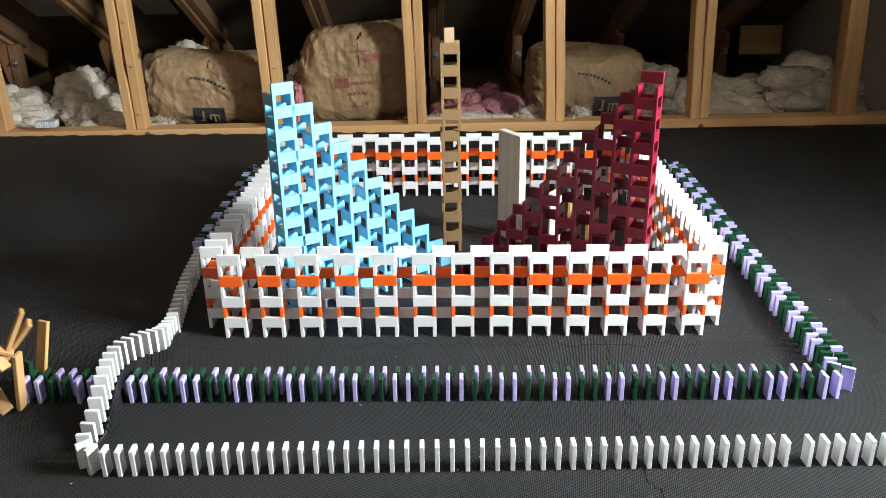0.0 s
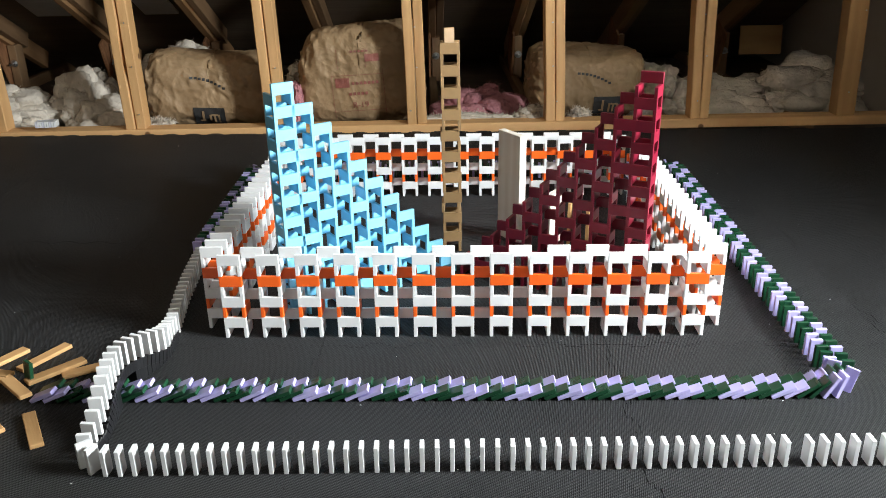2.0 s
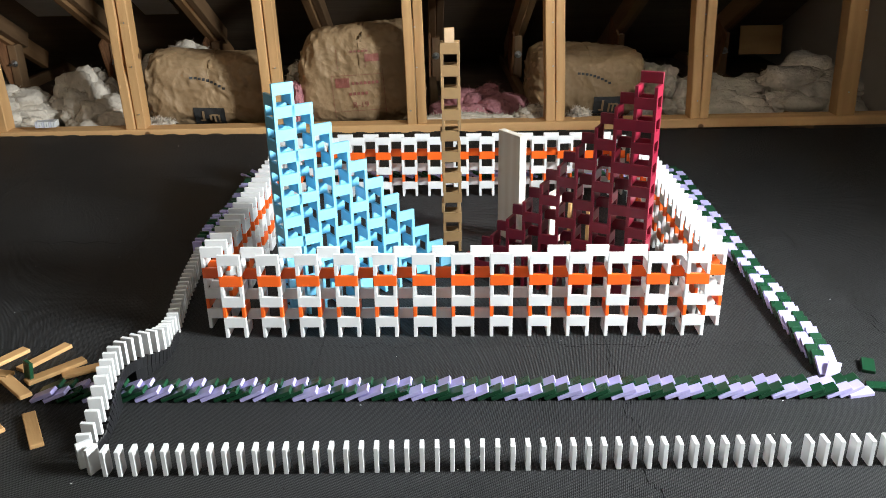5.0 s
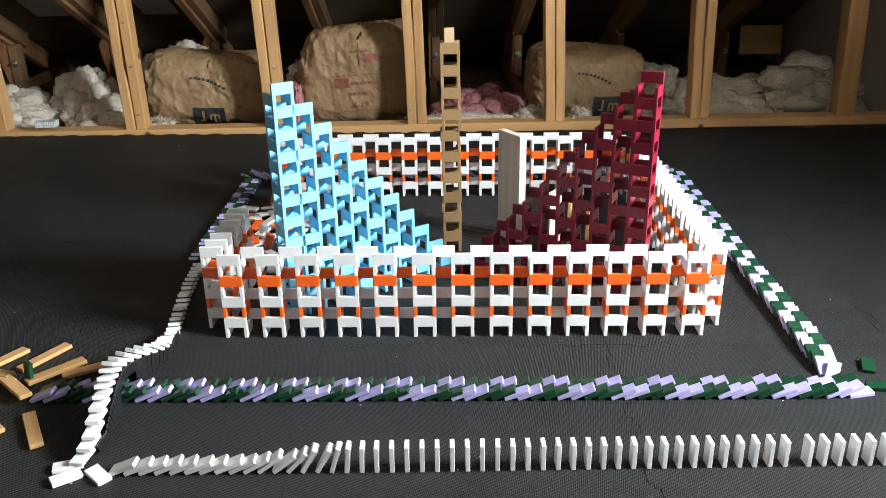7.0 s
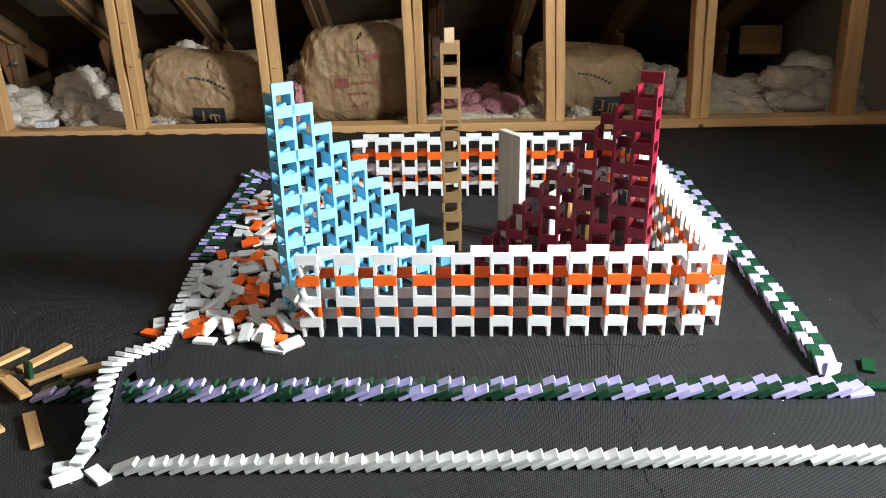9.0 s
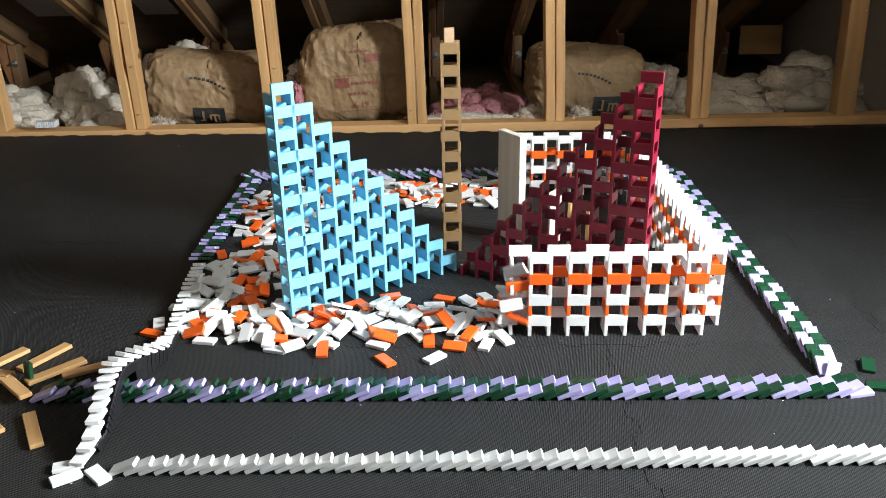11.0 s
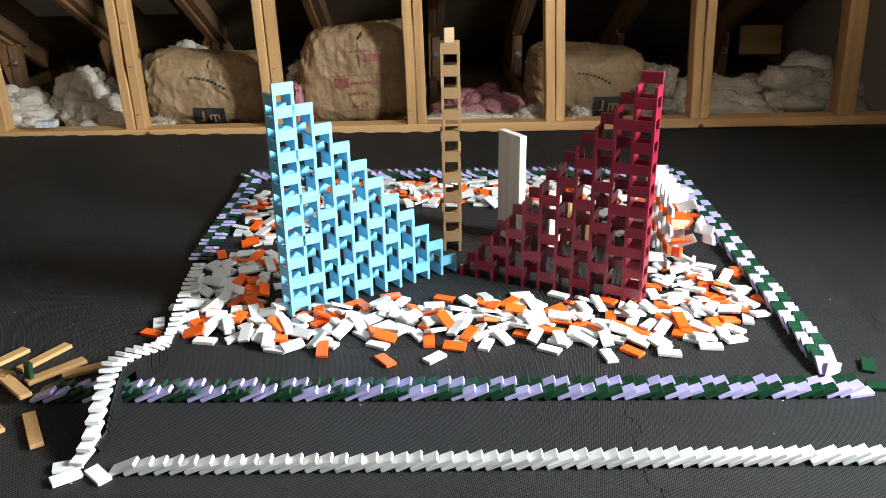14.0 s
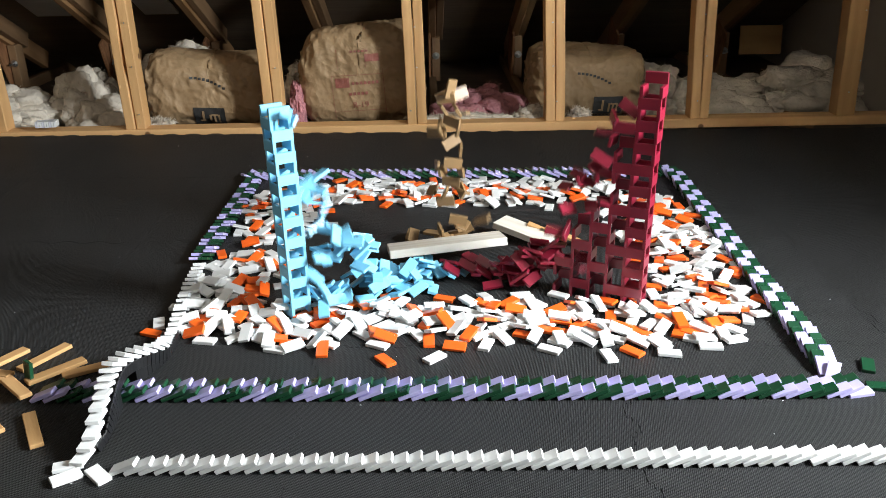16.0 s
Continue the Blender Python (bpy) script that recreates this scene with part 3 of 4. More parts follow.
        tagged(vent, "pale slab standing in for a patch of light on the roof sheathing", "vent baffle", "vent baffles")
    # added pale panel where daylight strikes the far wood; its tone replaces that light
    panel = part("plywood_offcut", slab(-0.12, 0.12, -0.006, 0.006, -0.08, 0.08), M["stud"], None, "", KNEE @ pose(1.86, 1.42, 0.12, -6))
    tagged(panel, "pale wood panel standing in for a sunlit patch behind the insulation", "plywood")
    # closed roof slope, soffit and floor of the eaves
    roof = part("roof_sheathing", slab(-3.4, 3.4, -1.0, 1.5, 0.0, 0.02), M["sheath"], None, "", KNEE @ pose(0, 1.0, rafter_z(1.0) + 0.07, -26.1))
    tagged(roof, "dark plywood roof sheathing over the eaves", "roof", kind="structure")
    deck = part("eaves_floor", slab(-3.4, 3.4, 0.0, 2.6, -0.12, -0.10), M["sheath"], None, "", KNEE)
    tagged(deck, "dark boards below the insulation", "floor", kind="structure")


def room():
    # window wall with one deep opening
    z0, z1 = WIN_Z - WIN_H / 2, WIN_Z + WIN_H / 2
    wall = new("wall_east")
    tagged(wall, "plain attic end wall with a deep window opening", "wall", kind="structure")
    edges = sorted((wy - WIN_W / 2, wy + WIN_W / 2) for wy, _, _ in WINDOWS)
    spans = [(-3.2, edges[0][0]), (edges[-1][1], 4.2)]
    for a, b in spans:
        part("wall_panel", slab(2.40, 2.50, a, b, -0.05, 2.4), M["drywall"], wall)
    for k, (y0, y1) in enumerate(edges):
        for c, d in ((-0.05, z0), (z1, 2.4)):
            part("wall_panel", slab(2.40, 2.50, y0, y1, c, d), M["drywall"], wall)
        for a, b, c, d in ((y0 - 0.05, y0, z0 - 0.05, z1 + 0.05), (y1, y1 + 0.05, z0 - 0.05, z1 + 0.05), (y0, y1, z0 - 0.05, z0), (y0, y1, z1, z1 + 0.05)):
            part("window_reveal", slab(2.50, 2.50 + DEEP, a, b, c, d), M["drywall"], wall)
        win = new(f"window_{k + 1}")
        tagged(win, "attic window in a white frame", "window", kind="structure")
        for a, b, c, d in ((y0, y0 + 0.04, z0, z1), (y1 - 0.04, y1, z0, z1), (y0 + 0.04, y1 - 0.04, z0, z0 + 0.04), (y0 + 0.04, y1 - 0.04, z1 - 0.04, z1)):
            part("window_frame", slab(2.46 + DEEP, 2.49 + DEEP, a, b, c, d), M["white"], win)
    # unseen closing surfaces: south and ceiling pale to lift shadows, west dark against bounce
    west = tagged(part("wall_west", slab(-3.0, -2.9, -3.2, 4.2, -0.05, 2.4), M["sheath"]), "unseen dark wooden attic wall that limits bounce light", "wall", kind="structure")
    south = tagged(part("wall_south", slab(-3.0, 2.67, -3.2, -3.1, -0.05, 2.4), M["drywall"]), "unseen pale attic wall added to bounce light", "wall", kind="structure")
    north = tagged(part("wall_north", slab(-3.4, 3.4, 4.1, 4.2, -0.3, 2.4), M["sheath"]), "dark boards closing the eaves", "wall", kind="structure")
    top = tagged(part("ceiling", slab(-3.0, 2.67, -3.2, 4.2, 2.4, 2.46), M["drywall"]), "unseen pale attic ceiling added to bounce light", "ceiling", kind="structure")


# ---- insulation, bags ----
def lump(name, mat_, center, size, seed, rough=0.25, freq=2.2, label="", category="insulation", square=2.6, res=40, m=KNEE, fine=0.12, crease=0.0):
    """A soft rounded body: a superellipsoid with uneven folds."""
    bm = bmesh.new()
    bmesh.ops.create_icosphere(bm, subdivisions=5, radius=1.0)
    for v in bm.verts:
        p = v.co.normalized()
        k = (abs(p.x) ** square + abs(p.y) ** square + abs(p.z) ** square) ** (-1 / square)
        q = p * k
        d = rough * noise.noise(q * freq + Vector((seed * 3.7, seed, 0))) + fine * noise.noise(q * freq * 3.3 + Vector((0, seed, seed * 2.1)))
        d += fine * crease * (0.4 - abs(noise.noise(q * freq * 1.7 + Vector((seed, 5, seed)))) * 2) + fine * crease * 0.5 * (0.4 - abs(noise.noise(q * freq * 4.1 + Vector((2, 5, seed)))) * 2)
        v.co = Vector((q.x * size[0], q.y * size[1], q.z * size[2])) * (1 + d)
    ob = part(name, bm, mat_, None, "", m @ Matrix.Translation(center), True)
    return tagged(ob, label, category)


def heap(center, size, seed, mat_, name, label, puffs=46):
    """A fluffy heap: soft torn puffs grown together."""
    rng = random.Random(seed)
    bm = bmesh.new()
    for k in range(puffs):
        a, r = rng.uniform(0, 6.28), math.sqrt(rng.random())
        cx, cy = r * math.cos(a) * 0.75, r * math.sin(a) * 0.75
        cz = (1 - r * r) * 0.75 * rng.uniform(0.2, 1.0)
        rad = rng.uniform(0.12, 0.38)
        made = bmesh.ops.create_icosphere(bm, subdivisions=3, radius=1.0)
        sq = Vector((rng.uniform(0.8, 1.3), rng.uniform(0.8, 1.2), rng.uniform(0.6, 1.0))) * rad
        for v in made["verts"]:
            p = v.co.copy()
            o = Vector((seed * 1.3 + k, k * 2.1, seed))
            d = 0.34 * noise.noise(p * 1.6 + o) + 0.15 * noise.noise(p * 3.7 + o) + 0.15 * noise.noise(p * 7.5 + o) + 0.035 * noise.noise(p * 19 + o) + 0.02 * noise.noise(p * 37 + o)
            q = Vector((p.x * sq.x, p.y * sq.y, p.z * sq.z)) * (1 + d)
            v.co = Vector(((cx + q.x) * size[0], (cy + q.y) * size[1], (cz + q.z) * size[2]))
    bm.normal_update()
    # loose fibres that stand off the surface
    roots = [(v.co.copy(), v.normal.copy()) for v in rng.sample(list(bm.verts), min(len(bm.verts), 3800))]
    for p, nrm in roots:
        if p.z < 0:
            continue
        t = Vector((rng.gauss(0, 1), rng.gauss(0, 1), rng.gauss(0, 1))).normalized()
        run = (t + nrm * 0.25).normalized()
        ln, w = rng.uniform(0.008, 0.032), rng.uniform(0.0004, 0.001)
        side = run.cross(nrm).normalized() * w
        pts = [p + run * ln * f + nrm * ln * (0.5 * f - 0.4 * f * f) for f in (-0.4, 0.1, 0.6)]
        vs = [bm.verts.new(q + sg * side) for q in pts for sg in (-1, 1)]
        bm.faces.new((vs[0], vs[1], vs[3], vs[2]))
        bm.faces.new((vs[2], vs[3], vs[5], vs[4]))
    ob = part(name, bm, mat_, None, "", KNEE @ Matrix.Translation(center), True)
    return tagged(ob, label, "insulation", kind="stuff")


def insulation():
    for k, (u, v, z, sx, sy, sz) in enumerate(((-1.95, 0.35, 0.06, 0.22, 0.2, 0.15), (-1.62, 0.45, 0.13, 0.15, 0.18, 0.2), (-1.48, 0.3, 0.03, 0.2, 0.15, 0.14),
                                               (-1.85, 0.2, 0.0, 0.18, 0.1, 0.09), (-1.25, 0.75, 0.16, 0.2, 0.2, 0.16), (-2.3, 0.5, 0.1, 0.3, 0.3, 0.22), (-1.2, 0.12, 0.02, 0.06, 0.04, 0.02))):
        heap((u, v, z - sz * 0.6), (sx * 1.1, sy * 1.1, sz * 1.35), k + 1, M["wool"], "glass_wool", "loose heap of white glass wool insulation")
    for k, (u, v, z, sx, sy, sz) in enumerate(((1.02, 0.5, 0.07, 0.2, 0.22, 0.17), (1.35, 0.5, 0.03, 0.32, 0.25, 0.16), (1.75, 0.6, 0.05, 0.35, 0.3, 0.17),
                                               (0.1, 0.13, 0.02, 0.2, 0.05, 0.03), (0.4, 0.13, 0.035, 0.07, 0.05, 0.04), (0.6, 0.12, 0.025, 0.05, 0.05, 0.035), (-0.62, 0.35, 0.16, 0.07, 0.1, 0.12))):
        heap((u, v, z - sz * 0.6), (sx * 1.1, sy * 1.1, sz * 1.35), k + 20, M["wool"], "glass_wool", "loose heap of white glass wool insulation")
    heap((0.17, 0.42, -0.05), (0.25, 0.26, 0.2), 8, M["pink"], "pink_batt", "pink glass wool batt lying between the joists", 26)
    lump("pink_batt", M["pink"], (-0.615, 0.2, 0.04), (0.035, 0.08, 0.11), 9, 0.3, 1.6, "pink glass wool spilling from a paper bag", fine=0.2)


def decal(bag, tree, name, verts, faces, mat_, label):
    """Print on a bag: flat shapes laid on its crumpled front. Shapes are in the bag's own x and z."""
    out = []
    for x, z in verts:
        hit = tree.ray_cast(Vector((x, -2, z)), Vector((0, 1, 0)))[0]
        out.append((x, (hit.y if hit else -0.15) - 0.004, z))
    me = bpy.data.meshes.new(name)
    me.from_pydata(out, [], faces)
    me.materials.append(mat_)
    ob = new(name, me)
    ob.parent = bag
    return tagged(ob, label)


def strip(x0, z0, x1, z1, nx, nz):
    verts = [(x0 + (x1 - x0) * i / nx, z0 + (z1 - z0) * j / nz) for j in range(nz + 1) for i in range(nx + 1)]
    faces = [(j * (nx + 1) + i, j * (nx + 1) + i + 1, (j + 1) * (nx + 1) + i + 1, (j + 1) * (nx + 1) + i) for j in range(nz) for i in range(nx)]
    return verts, faces


def lettering(text, size, x, z, tilt=0.0):
    cu = bpy.data.curves.new("lettering", 'FONT')
    cu.body, cu.size, cu.align_x = text, size, 'CENTER'
    tmp = bpy.data.objects.new("lettering", cu)
    me = bpy.data.meshes.new_from_object(tmp)
    c, s = math.cos(tilt), math.sin(tilt)
    verts = [(x + c * v.co.x - s * v.co.y, z + s * v.co.x + c * v.co.y) for v in me.vertices]
    faces = [tuple(p.vertices) for p in me.polygons]
    bpy.data.objects.remove(tmp)
    return verts, faces


def paper_bag(size, seed, square, ends, shear):
    """A filled paper sack along x: pleated at its closed ends, with sharp creases over its faces."""
    nx, nt = 150, 150
    hx, hy, hz = size
    shift = Vector((seed * 3.1, seed * 1.7, seed * 0.9))
    verts, faces = [], []
    for i in range(nx + 1):
        s_ = math.sin(math.pi / 2 * (2 * i / nx - 1))
        close = max(0.0, 1 - abs(s_) ** ends) ** 0.25
        gather = max(0.0, (abs(s_) - 0.62) / 0.38) ** 2
        for k in range(nt):
            a = 2 * math.pi * k / nt
            c, d = math.cos(a), math.sin(a)
            r = (abs(c) ** square + abs(d) ** square) ** (-1 / square)
            q = Vector((s_ * hx, c * r * hy * close, d * r * hz * close))
            w = q + 0.03 * Vector((noise.noise(q * 6 + shift), noise.noise(q * 6 - shift), noise.noise(q * 6 + shift * 2)))
            big = noise.noise(q * 4.2 + shift)
            patch = min(1.0, max(0.0, 0.25 + 1.9 * noise.noise(q * 6.5 - shift))) * 0.75 + gather
            fold = 0.0
            for fx, fy, fz, gain in ((13, 9, 7, 1.0), (9, 14, 15, 0.8), (27, 20, 16, 0.5)):
                fold += gain * abs(noise.noise(Vector((w.x * fx + w.z * fy, w.y * fy, w.z * fz - w.x * fx * 0.7)) + shift * fx)) ** 0.75
            fine = abs(noise.noise(w * 34 + shift))
            pleat = abs(((a * 17 / math.pi + 1.6 * noise.noise(q * 9 + shift)) % 2) - 1)
            out = 0.014 * big - (0.003 + 0.017 * patch) * fold - 0.004 * fine * (1 + gather) - 0.017 * gather * pleat
            e = Vector((0.25 * s_ * gather, c, d)).normalized()
            q += e * out
            q.x += shear * max(0.0, q.z) * (1 if s_ < 0 else 0.1) + 0.012 * gather * noise.noise(q * 16 + shift)
            q.z = max(q.z, -0.92 * hz)
            verts.append(q)
    for i in range(nx):
        for k in range(nt):
            faces.append((i * nt + k, i * nt + (k + 1) % nt, (i + 1) * nt + (k + 1) % nt, (i + 1) * nt + k))
    me = bpy.data.meshes.new("insulation_bag")
    me.from_pydata(verts, [], faces)
    bm = bmesh.new()
    bm.from_mesh(me)
    bmesh.ops.recalc_face_normals(bm, faces=bm.faces)
    bm.to_mesh(me)
    bm.free()
    for p in me.polygons:
        p.use_smooth = True
    me.materials.append(M["kraft"])
    return tagged(new("insulation_bag", me), "crumpled brown kraft paper bag of insulation", "paper bag", "paper bags in the eaves")


def bags():
    from mathutils.bvhtree import BVHTree
    spec = ((-0.995, 0.315, 0.126, (0.292, 0.165, 0.168), 3, 3.0, 2.6, 26.0, 0.14), (-0.340, 0.325, 0.178, (0.280, 0.18, 0.218), 5, -3.0, 3.4, 9.0, 0.17), (0.665, 0.47, 0.10, (0.265, 0.22, 0.16), 7, 1.5, 3.4, 10.0, 0.05))
    for n, (u, v, z, sz, seed, roll, square, ends, shear) in enumerate(spec):
        bag = paper_bag(sz, seed, square, ends, shear)
        bag.matrix_basis = KNEE @ pose(u, v, z, 0, roll, 0)
        bm = bmesh.new()
        bm.from_mesh(bag.data)
        tree = BVHTree.FromBMesh(bm)
        bm.free()
        if n in (0, 2):
            # dark printed square with a light mark in it, and unreadable lines
            cx, cz = (0.005, -0.098) if n == 0 else (0.085, -0.075)
            decal(bag, tree, "printed_square", *strip(cx - 0.066, cz - 0.042, cx + 0.066, cz + 0.04, 16, 12), M["ink"], "black printed square")
            for x0, x1, z0, z1 in ((-0.03, -0.02, -0.025, 0.025), (-0.042, -0.03, -0.025, -0.017), (0.0, 0.009, -0.03, 0.01), (0.018, 0.026, -0.03, 0.01), (0.036, 0.044, -0.03, 0.01), (0.009, 0.036, 0.004, 0.012)):
                ob = decal(bag, tree, "printed_mark", *strip(cx + x0, cz + z0, cx + x1, cz + z1, 4, 9), M["kraft"], "bare paper mark in the print")
                ob.location.y = -0.005
            for k in range(9):
                x0 = (-0.07 if n == 0 else -0.06) + k * 0.017
                decal(bag, tree, "printed_bar", *strip(x0, 0.06 - 0.0006 * k * k, x0 + 0.012, 0.07 - 0.0006 * k * k, 2, 1), M["ink"], "unreadable line of print")
            for k in range(6):
                decal(bag, tree, "printed_bar", *strip(cx - 0.05 + k * 0.016, cz - 0.05, cx - 0.038 + k * 0.016, cz - 0.045, 2, 1), M["ink"], "unreadable line of print")
        else:
            for x0, z0, x1, z1 in ((-0.12, -0.17, -0.1184, 0.02), (0.1, -0.17, 0.1016, 0.04), (-0.12, 0.02, 0.1, 0.0216), (-0.12, -0.135, 0.1, -0.1334), (0.03, 0.05, 0.0316, 0.13), (-0.09, 0.05, -0.0884, 0.13)):
                decal(bag, tree, "printed_line", *strip(x0, z0, x1, z1, 12, 12), M["redink"], "thin red printed line")
            for x0, z0, x1, z1 in ((-0.105, -0.03, -0.045, 0.01), (0.03, 0.075, 0.09, 0.105)):
                decal(bag, tree, "printed_panel", *strip(x0, z0, x1, z1, 8, 6), M["redink"], "red printed panel")
            for k in range(7):
                decal(bag, tree, "printed_bar", *strip(-0.035 + k * 0.017, -0.02, -0.023 + k * 0.017, -0.008, 2, 2), M["redink"], "unreadable line of red print")
            for k in range(5):
                decal(bag, tree, "printed_bar", *strip(-0.05 + k * 0.017, -0.065, -0.038 + k * 0.017, -0.052, 2, 2), M["redink"], "unreadable line of red print")
                decal(bag, tree, "printed_bar", *strip(-0.03 + k * 0.016, 0.115, -0.019 + k * 0.016, 0.123, 2, 2), M["redink"], "unreadable line of red print")
            decal(bag, tree, "printed_rating", *lettering("R-19", 0.036, -0.005, -0.12), M["redink"], "red printed letters R-19")


# ---- boards, planks and small things on the floor ----
def block(name, dims, mat_, label, category, rows, group=""):
    bm = bmesh.new()
    box(bm, *dims, bevel=0.0012)
    ob = part(name, bm, mat_, None, "", rows[0][1])
    tagged(ob, label, category, group)
    MOVES.append((ob, rows))
    return ob


def tipping(base, d, height, thick):
    """Poses of a board that stands at base and tips towards d about its lower edge."""
    d = Vector((*d, 0)).normalized()
    side = UP.cross(d)
    b = Vector(base)

    def at(deg, push=0.0, lift=0.0):
        st = axes(b + UP * height / 2, UP, side, d)
        piv = b + d * thick / 2
        r = Matrix.Rotation(radians(deg), 4, side)
        return Matrix.Translation(d * push + UP * lift) @ Matrix.Translation(piv) @ r @ Matrix.Translation(-piv) @ st
    return at


def boards():
    # tall board: leans, sweeps the tower's foot away and slides to rest across the heaps
    at = tipping((0.645, 0.565, 0), (-0.85, -0.52), 0.30, 0.021)
    X = Vector((-0.985, -0.17, -0.05)).normalized()
    Y = UP.cross(X).normalized() * 1.0
    end = axes((0.470, 0.410, 0.047), X, Y, X.cross(Y)) @ pose(0, 0, 0, 11)
    mid = axes((0.49, 0.50, 0.085), Vector((-0.93, -0.34, 0.12)).normalized(), UP.cross(Vector((-0.93, -0.34, 0.12))).normalized(), Vector((-0.93, -0.34, 0.12)).normalized().cross(UP.cross(Vector((-0.93, -0.34, 0.12))).normalized()))
    rows = [(0, at(0)), (14.72, at(0)), (14.85, at(7)), (15.0, at(24)), (15.1, at(47)), (15.2, nearest(at(76, 0, 0.01), at(47))), (15.3, nearest(mid, at(76))), (15.55, nearest(end, at(76))), (16.0, nearest(end, at(76)))]
    block("board", (0.30, 0.10, 0.021), M["plank"], "whitewashed pine board standing on end", "board", rows, "boards inside the ring")
    at2 = tipping((0.752, 0.492, 0), (-0.83, 0.56), 0.16, 0.018)
    rows = [(0, at2(0)), (14.5, at2(0)), (14.65, at2(14)), (14.75, at2(30)), (14.85, at2(38)), (15.0, at2(60)), (15.15, at2(84, 0, 0.006)), (15.5, at2(82, 0.0, 0.012)), (16.0, at2(82, 0.0, 0.012))]
    block("board", (0.16, 0.07, 0.018), M["plank"], "short whitewashed board standing on end", "board", rows, "boards inside the ring")
    for k, (x, y, t) in enumerate(((0.80, 0.53, 14.42), (0.845, 0.50, 14.3))):
        at3 = tipping((x, y, 0), (-0.95, 0.3), 0.117, 0.0085)
        rows = [(0, at3(0)), (t, at3(0)), (t + 0.15, at3(20)), (t + 0.3, at3(50)), (t + 0.42, at3(72, 0, 0.004)), (16.0, at3(72, 0, 0.004))]
        block("plank", (0.117, 0.0235, 0.0085), M["pine"], "pale pine toy plank inside the ring", "toy plank", rows, "pine toy planks")


def start_blocks():
    rng = random.Random(41)
    # resting places on the floor, and where the planks are while they still fall
    spec = [((-0.435, -0.105, 0.005), 60, (-0.43, -0.17, 0.07), (25, 35, 40), 0.28),
            ((-0.352, -0.088, 0.005), 62, (-0.315, -0.155, 0.06), (10, -75, 60), 0.30),
            ((-0.297, -0.155, 0.012), 48, (-0.355, -0.18, 0.10), (0, -62, 30), 0.34),
            ((-0.232, -0.135, 0.006), 30, (-0.36, -0.17, 0.08), (20, -50, 10), 0.34),
            ((-0.352, -0.215, 0.016), -42, (-0.40, -0.20, 0.09), (0, 40, -20), 0.36),
            ((-0.355, -0.315, 0.005), -42, (-0.365, -0.26, 0.035), (30, 25, -40), 0.24),
            ((-0.42, -0.22, 0.006), -35, (-0.43, -0.21, 0.05), (40, 10, -30), 0.3),
            ((-0.43, -0.17, 0.018), -12, (-0.40, -0.21, 0.10), (10, 30, 30), 0.3)]
    for (p, yaw, q, tilt, t) in spec:
        rest, st = pose(*p, 0, 0, yaw), pose(*q, *tilt)
        rest = nearest(rest, st)
        a, b = st.to_quaternion(), rest.to_quaternion()
        if a.dot(b) < 0:
            b.negate()
        m1 = Matrix.LocRotScale(Vector(q).lerp(Vector(p), 0.45) + Vector((0, 0, 0.008)), a.slerp(b, 0.4), None)
        block("plank", (0.117, 0.0235, 0.0085), M["pine"], "pale pine toy plank in a tumbled heap", "toy plank", [(0, st), (t * 0.5, m1), (t, rest), (16.0, rest)], "pine toy planks")
    # the plank that stands a moment longer and falls towards the camera
    st = axes((-0.318, -0.268, 0.058), Vector((-0.12, 0.05, 0.99)).normalized(), Vector((0.95, -0.28, 0.13)).normalized(), Vector((-0.12, 0.05, 0.99)).normalized().cross(Vector((0.95, -0.28, 0.13)).normalized()))
    up = pose(-0.300, -0.285, 0.0585, 0, -88, -10)
    rest = nearest(pose(-0.255, -0.345, 0.005, 0, 0, -58), up)
    half = Matrix.LocRotScale(up.translation.lerp(rest.translation, 0.5) + Vector((0, 0, 0.012)), up.to_quaternion().slerp(rest.to_quaternion() if up.to_quaternion().dot(rest.to_quaternion()) > 0 else -rest.to_quaternion(), 0.45), None)
    st = Matrix.Translation((0.0, 0.008, 0.004)) @ up @ pose(0, 0, 0, 8, 6, 0)
    block("plank", (0.117, 0.0235, 0.0085), M["pine"], "pale pine toy plank in a tumbled heap", "toy plank", [(0, st), (0.17, up), (0.3, half), (0.47, rest), (16.0, rest)], "pine toy planks")
    g = axes((-0.335, -0.185, 0.026), Vector((0.1, 0.05, 1)).normalized(), Vector((0.8, -0.6, -0.05)).normalized(), Vector((0.1, 0.05, 1)).normalized().cross(Vector((0.8, -0.6, -0.05)).normalized()))
    domino("green", [(0, g), (16.0, g)], "leaning among pine planks", "double row of dominoes")


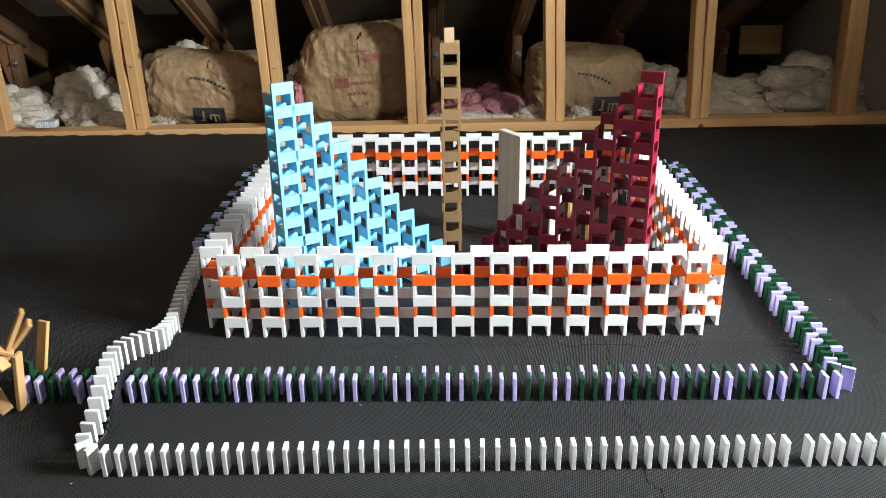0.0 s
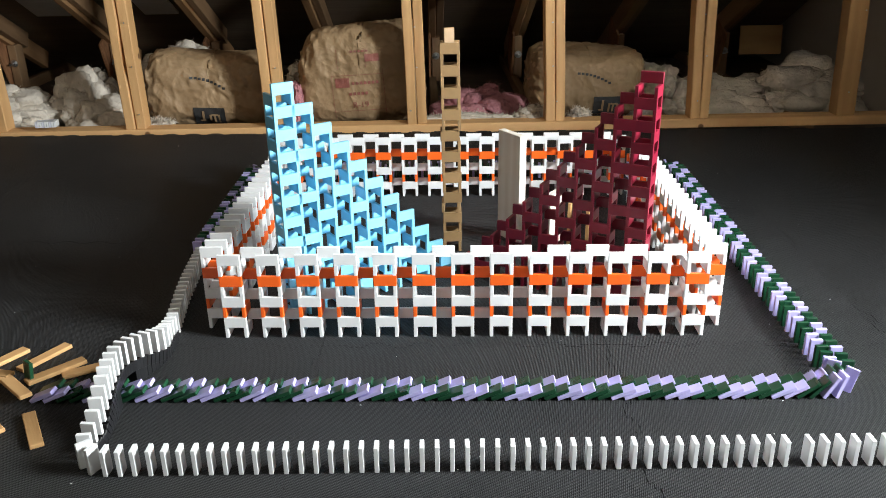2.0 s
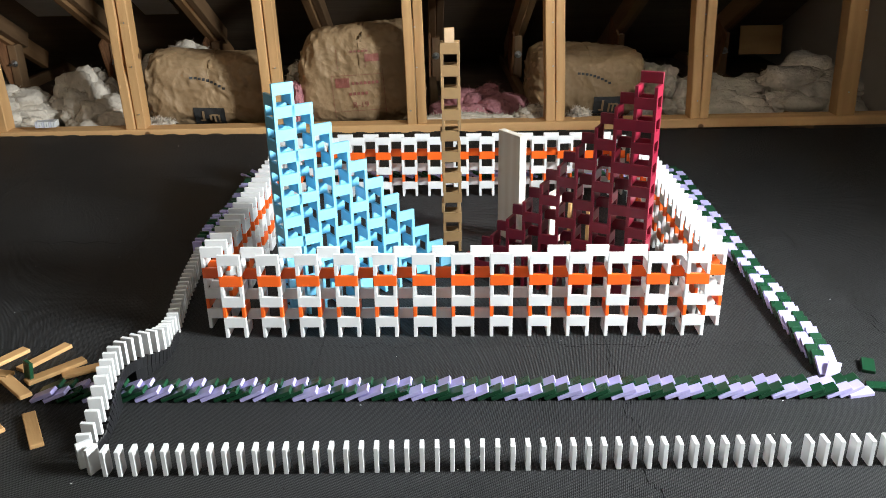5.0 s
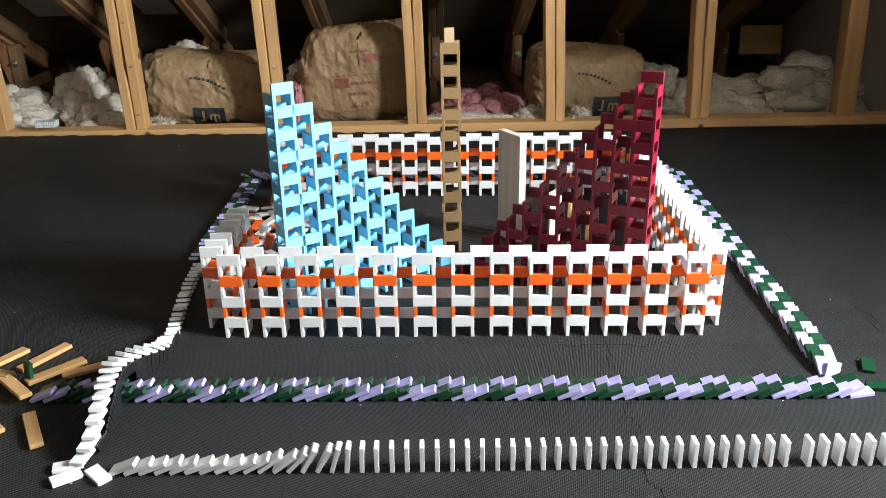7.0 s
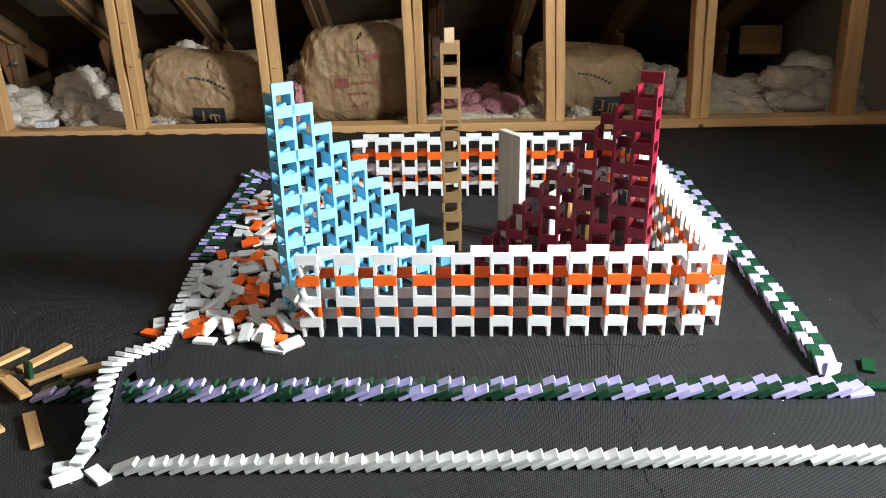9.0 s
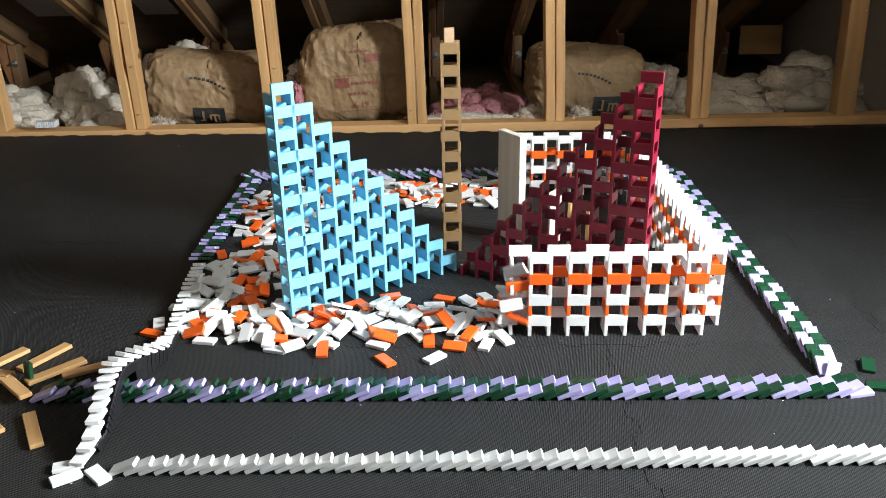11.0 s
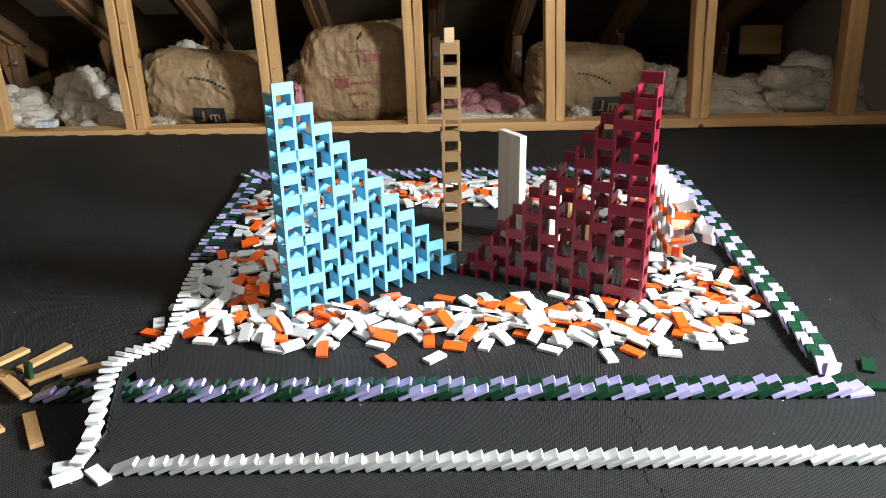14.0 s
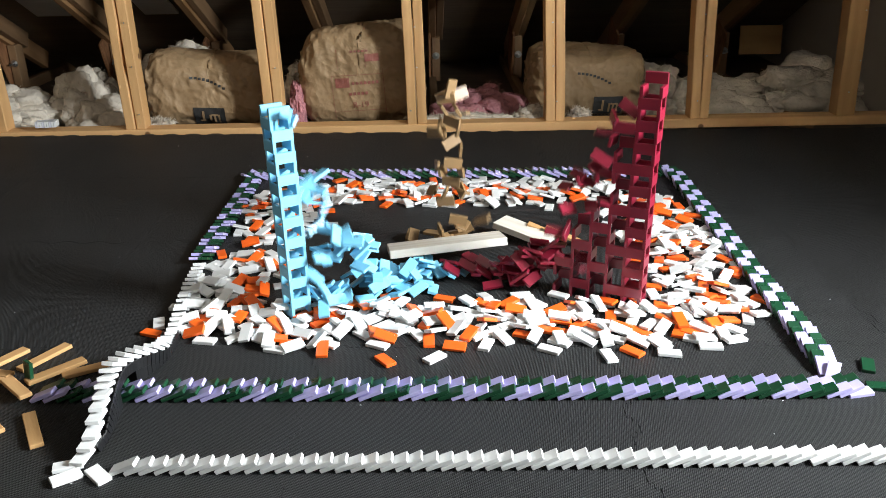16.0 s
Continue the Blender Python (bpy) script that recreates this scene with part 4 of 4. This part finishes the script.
def bridge():
    """Black toy bridge: two stepped ramps with side cheeks and a deck over the double row."""
    thing = new("domino_bridge")
    tagged(thing, "black plastic toy bridge under the white dominoes", "toy bridge")
    path = smooth(BRIDGE[2:13])
    pts = [(p, t) for p, t, s in along(path, 0.0119)]
    w = 0.0145
    for i, ((p, t), (q, u)) in enumerate(zip(pts, pts[1:])):
        flat = Vector((t.x, t.y, 0)).normalized()
        lat = UP.cross(flat)
        mid = (p + q) / 2
        z = min(p.z, q.z) - 0.0008
        if z < 0.002:
            continue
        ln = (Vector((q.x, q.y, 0)) - Vector((p.x, p.y, 0))).length
        over = -0.262 < mid.y < -0.19
        th = 0.004 if over else z
        bm = bmesh.new()
        box(bm, ln, 2 * w, th - 0.0002, bevel=0.0004)
        part("deck" if over else "ramp_step", bm, M["black"], thing, "", axes((mid.x, mid.y, z - th / 2), flat, lat, UP))
        for sg in (-1, 1):
            bm = bmesh.new()
            box(bm, ln * 0.98, 0.0024, 0.021, bevel=0.0004)
            part("side_rail", bm, M["black"], thing, "", axes(Vector((mid.x, mid.y, max(z - 0.006, 0.0115))) + lat * sg * (w + 0.0012), flat, lat, UP) @ pose(0, 0, 0, 0, -math.degrees(math.asin(max(-1, min(1, t.z)))), 0))


def domino_pack():
    thing = new("domino_pack")
    thing.matrix_basis = KNEE @ pose(-1.63, 0.02, 0.033, 0, 0, 6)
    tagged(thing, "short row of white dominoes on the wooden plate", "domino pack")
    for k in range(9):
        ob = new("domino_tile", MESH["white"] if k % 3 else PACKED)
        ob.parent = thing
        ob.matrix_basis = axes((k * 0.0092 - 0.037, 0, 0.012), Vector((0, 1, 0)), UP, Vector((1, 0, 0)))


def lint():
    rng = random.Random(77)
    bm = bmesh.new()
    for k in range(70):
        x, y = rng.uniform(-0.9, 1.7), rng.uniform(-0.7, 1.6)
        r = rng.uniform(0.0005, 0.0013)
        bmesh.ops.create_icosphere(bm, subdivisions=1, radius=r, matrix=Matrix.Translation((x, y, r * 0.6)) @ Matrix.Diagonal((rng.uniform(0.8, 2.2), 1, 0.7, 1)))
    tagged(part("lint", bm, M["white"]), "tiny white crumbs of lint on the foam", "lint", kind="stuff")


PACKED = domino_mesh(M["paper"])
boards()
start_blocks()
bridge()
domino_pack()
lint()
floor_mats()
knee_wall()
room()
insulation()
bags()
double_row()
white_row()
walls()
towers()
tan_tower()


def motions():
    for ob, rows in MOVES:
        clean = [rows[0]]
        for t, m in rows[1:]:
            if t <= clean[-1][0] + 0.034:
                t = clean[-1][0] + 0.034
            clean.append((t, m))
        walk(ob, clean)


motions()
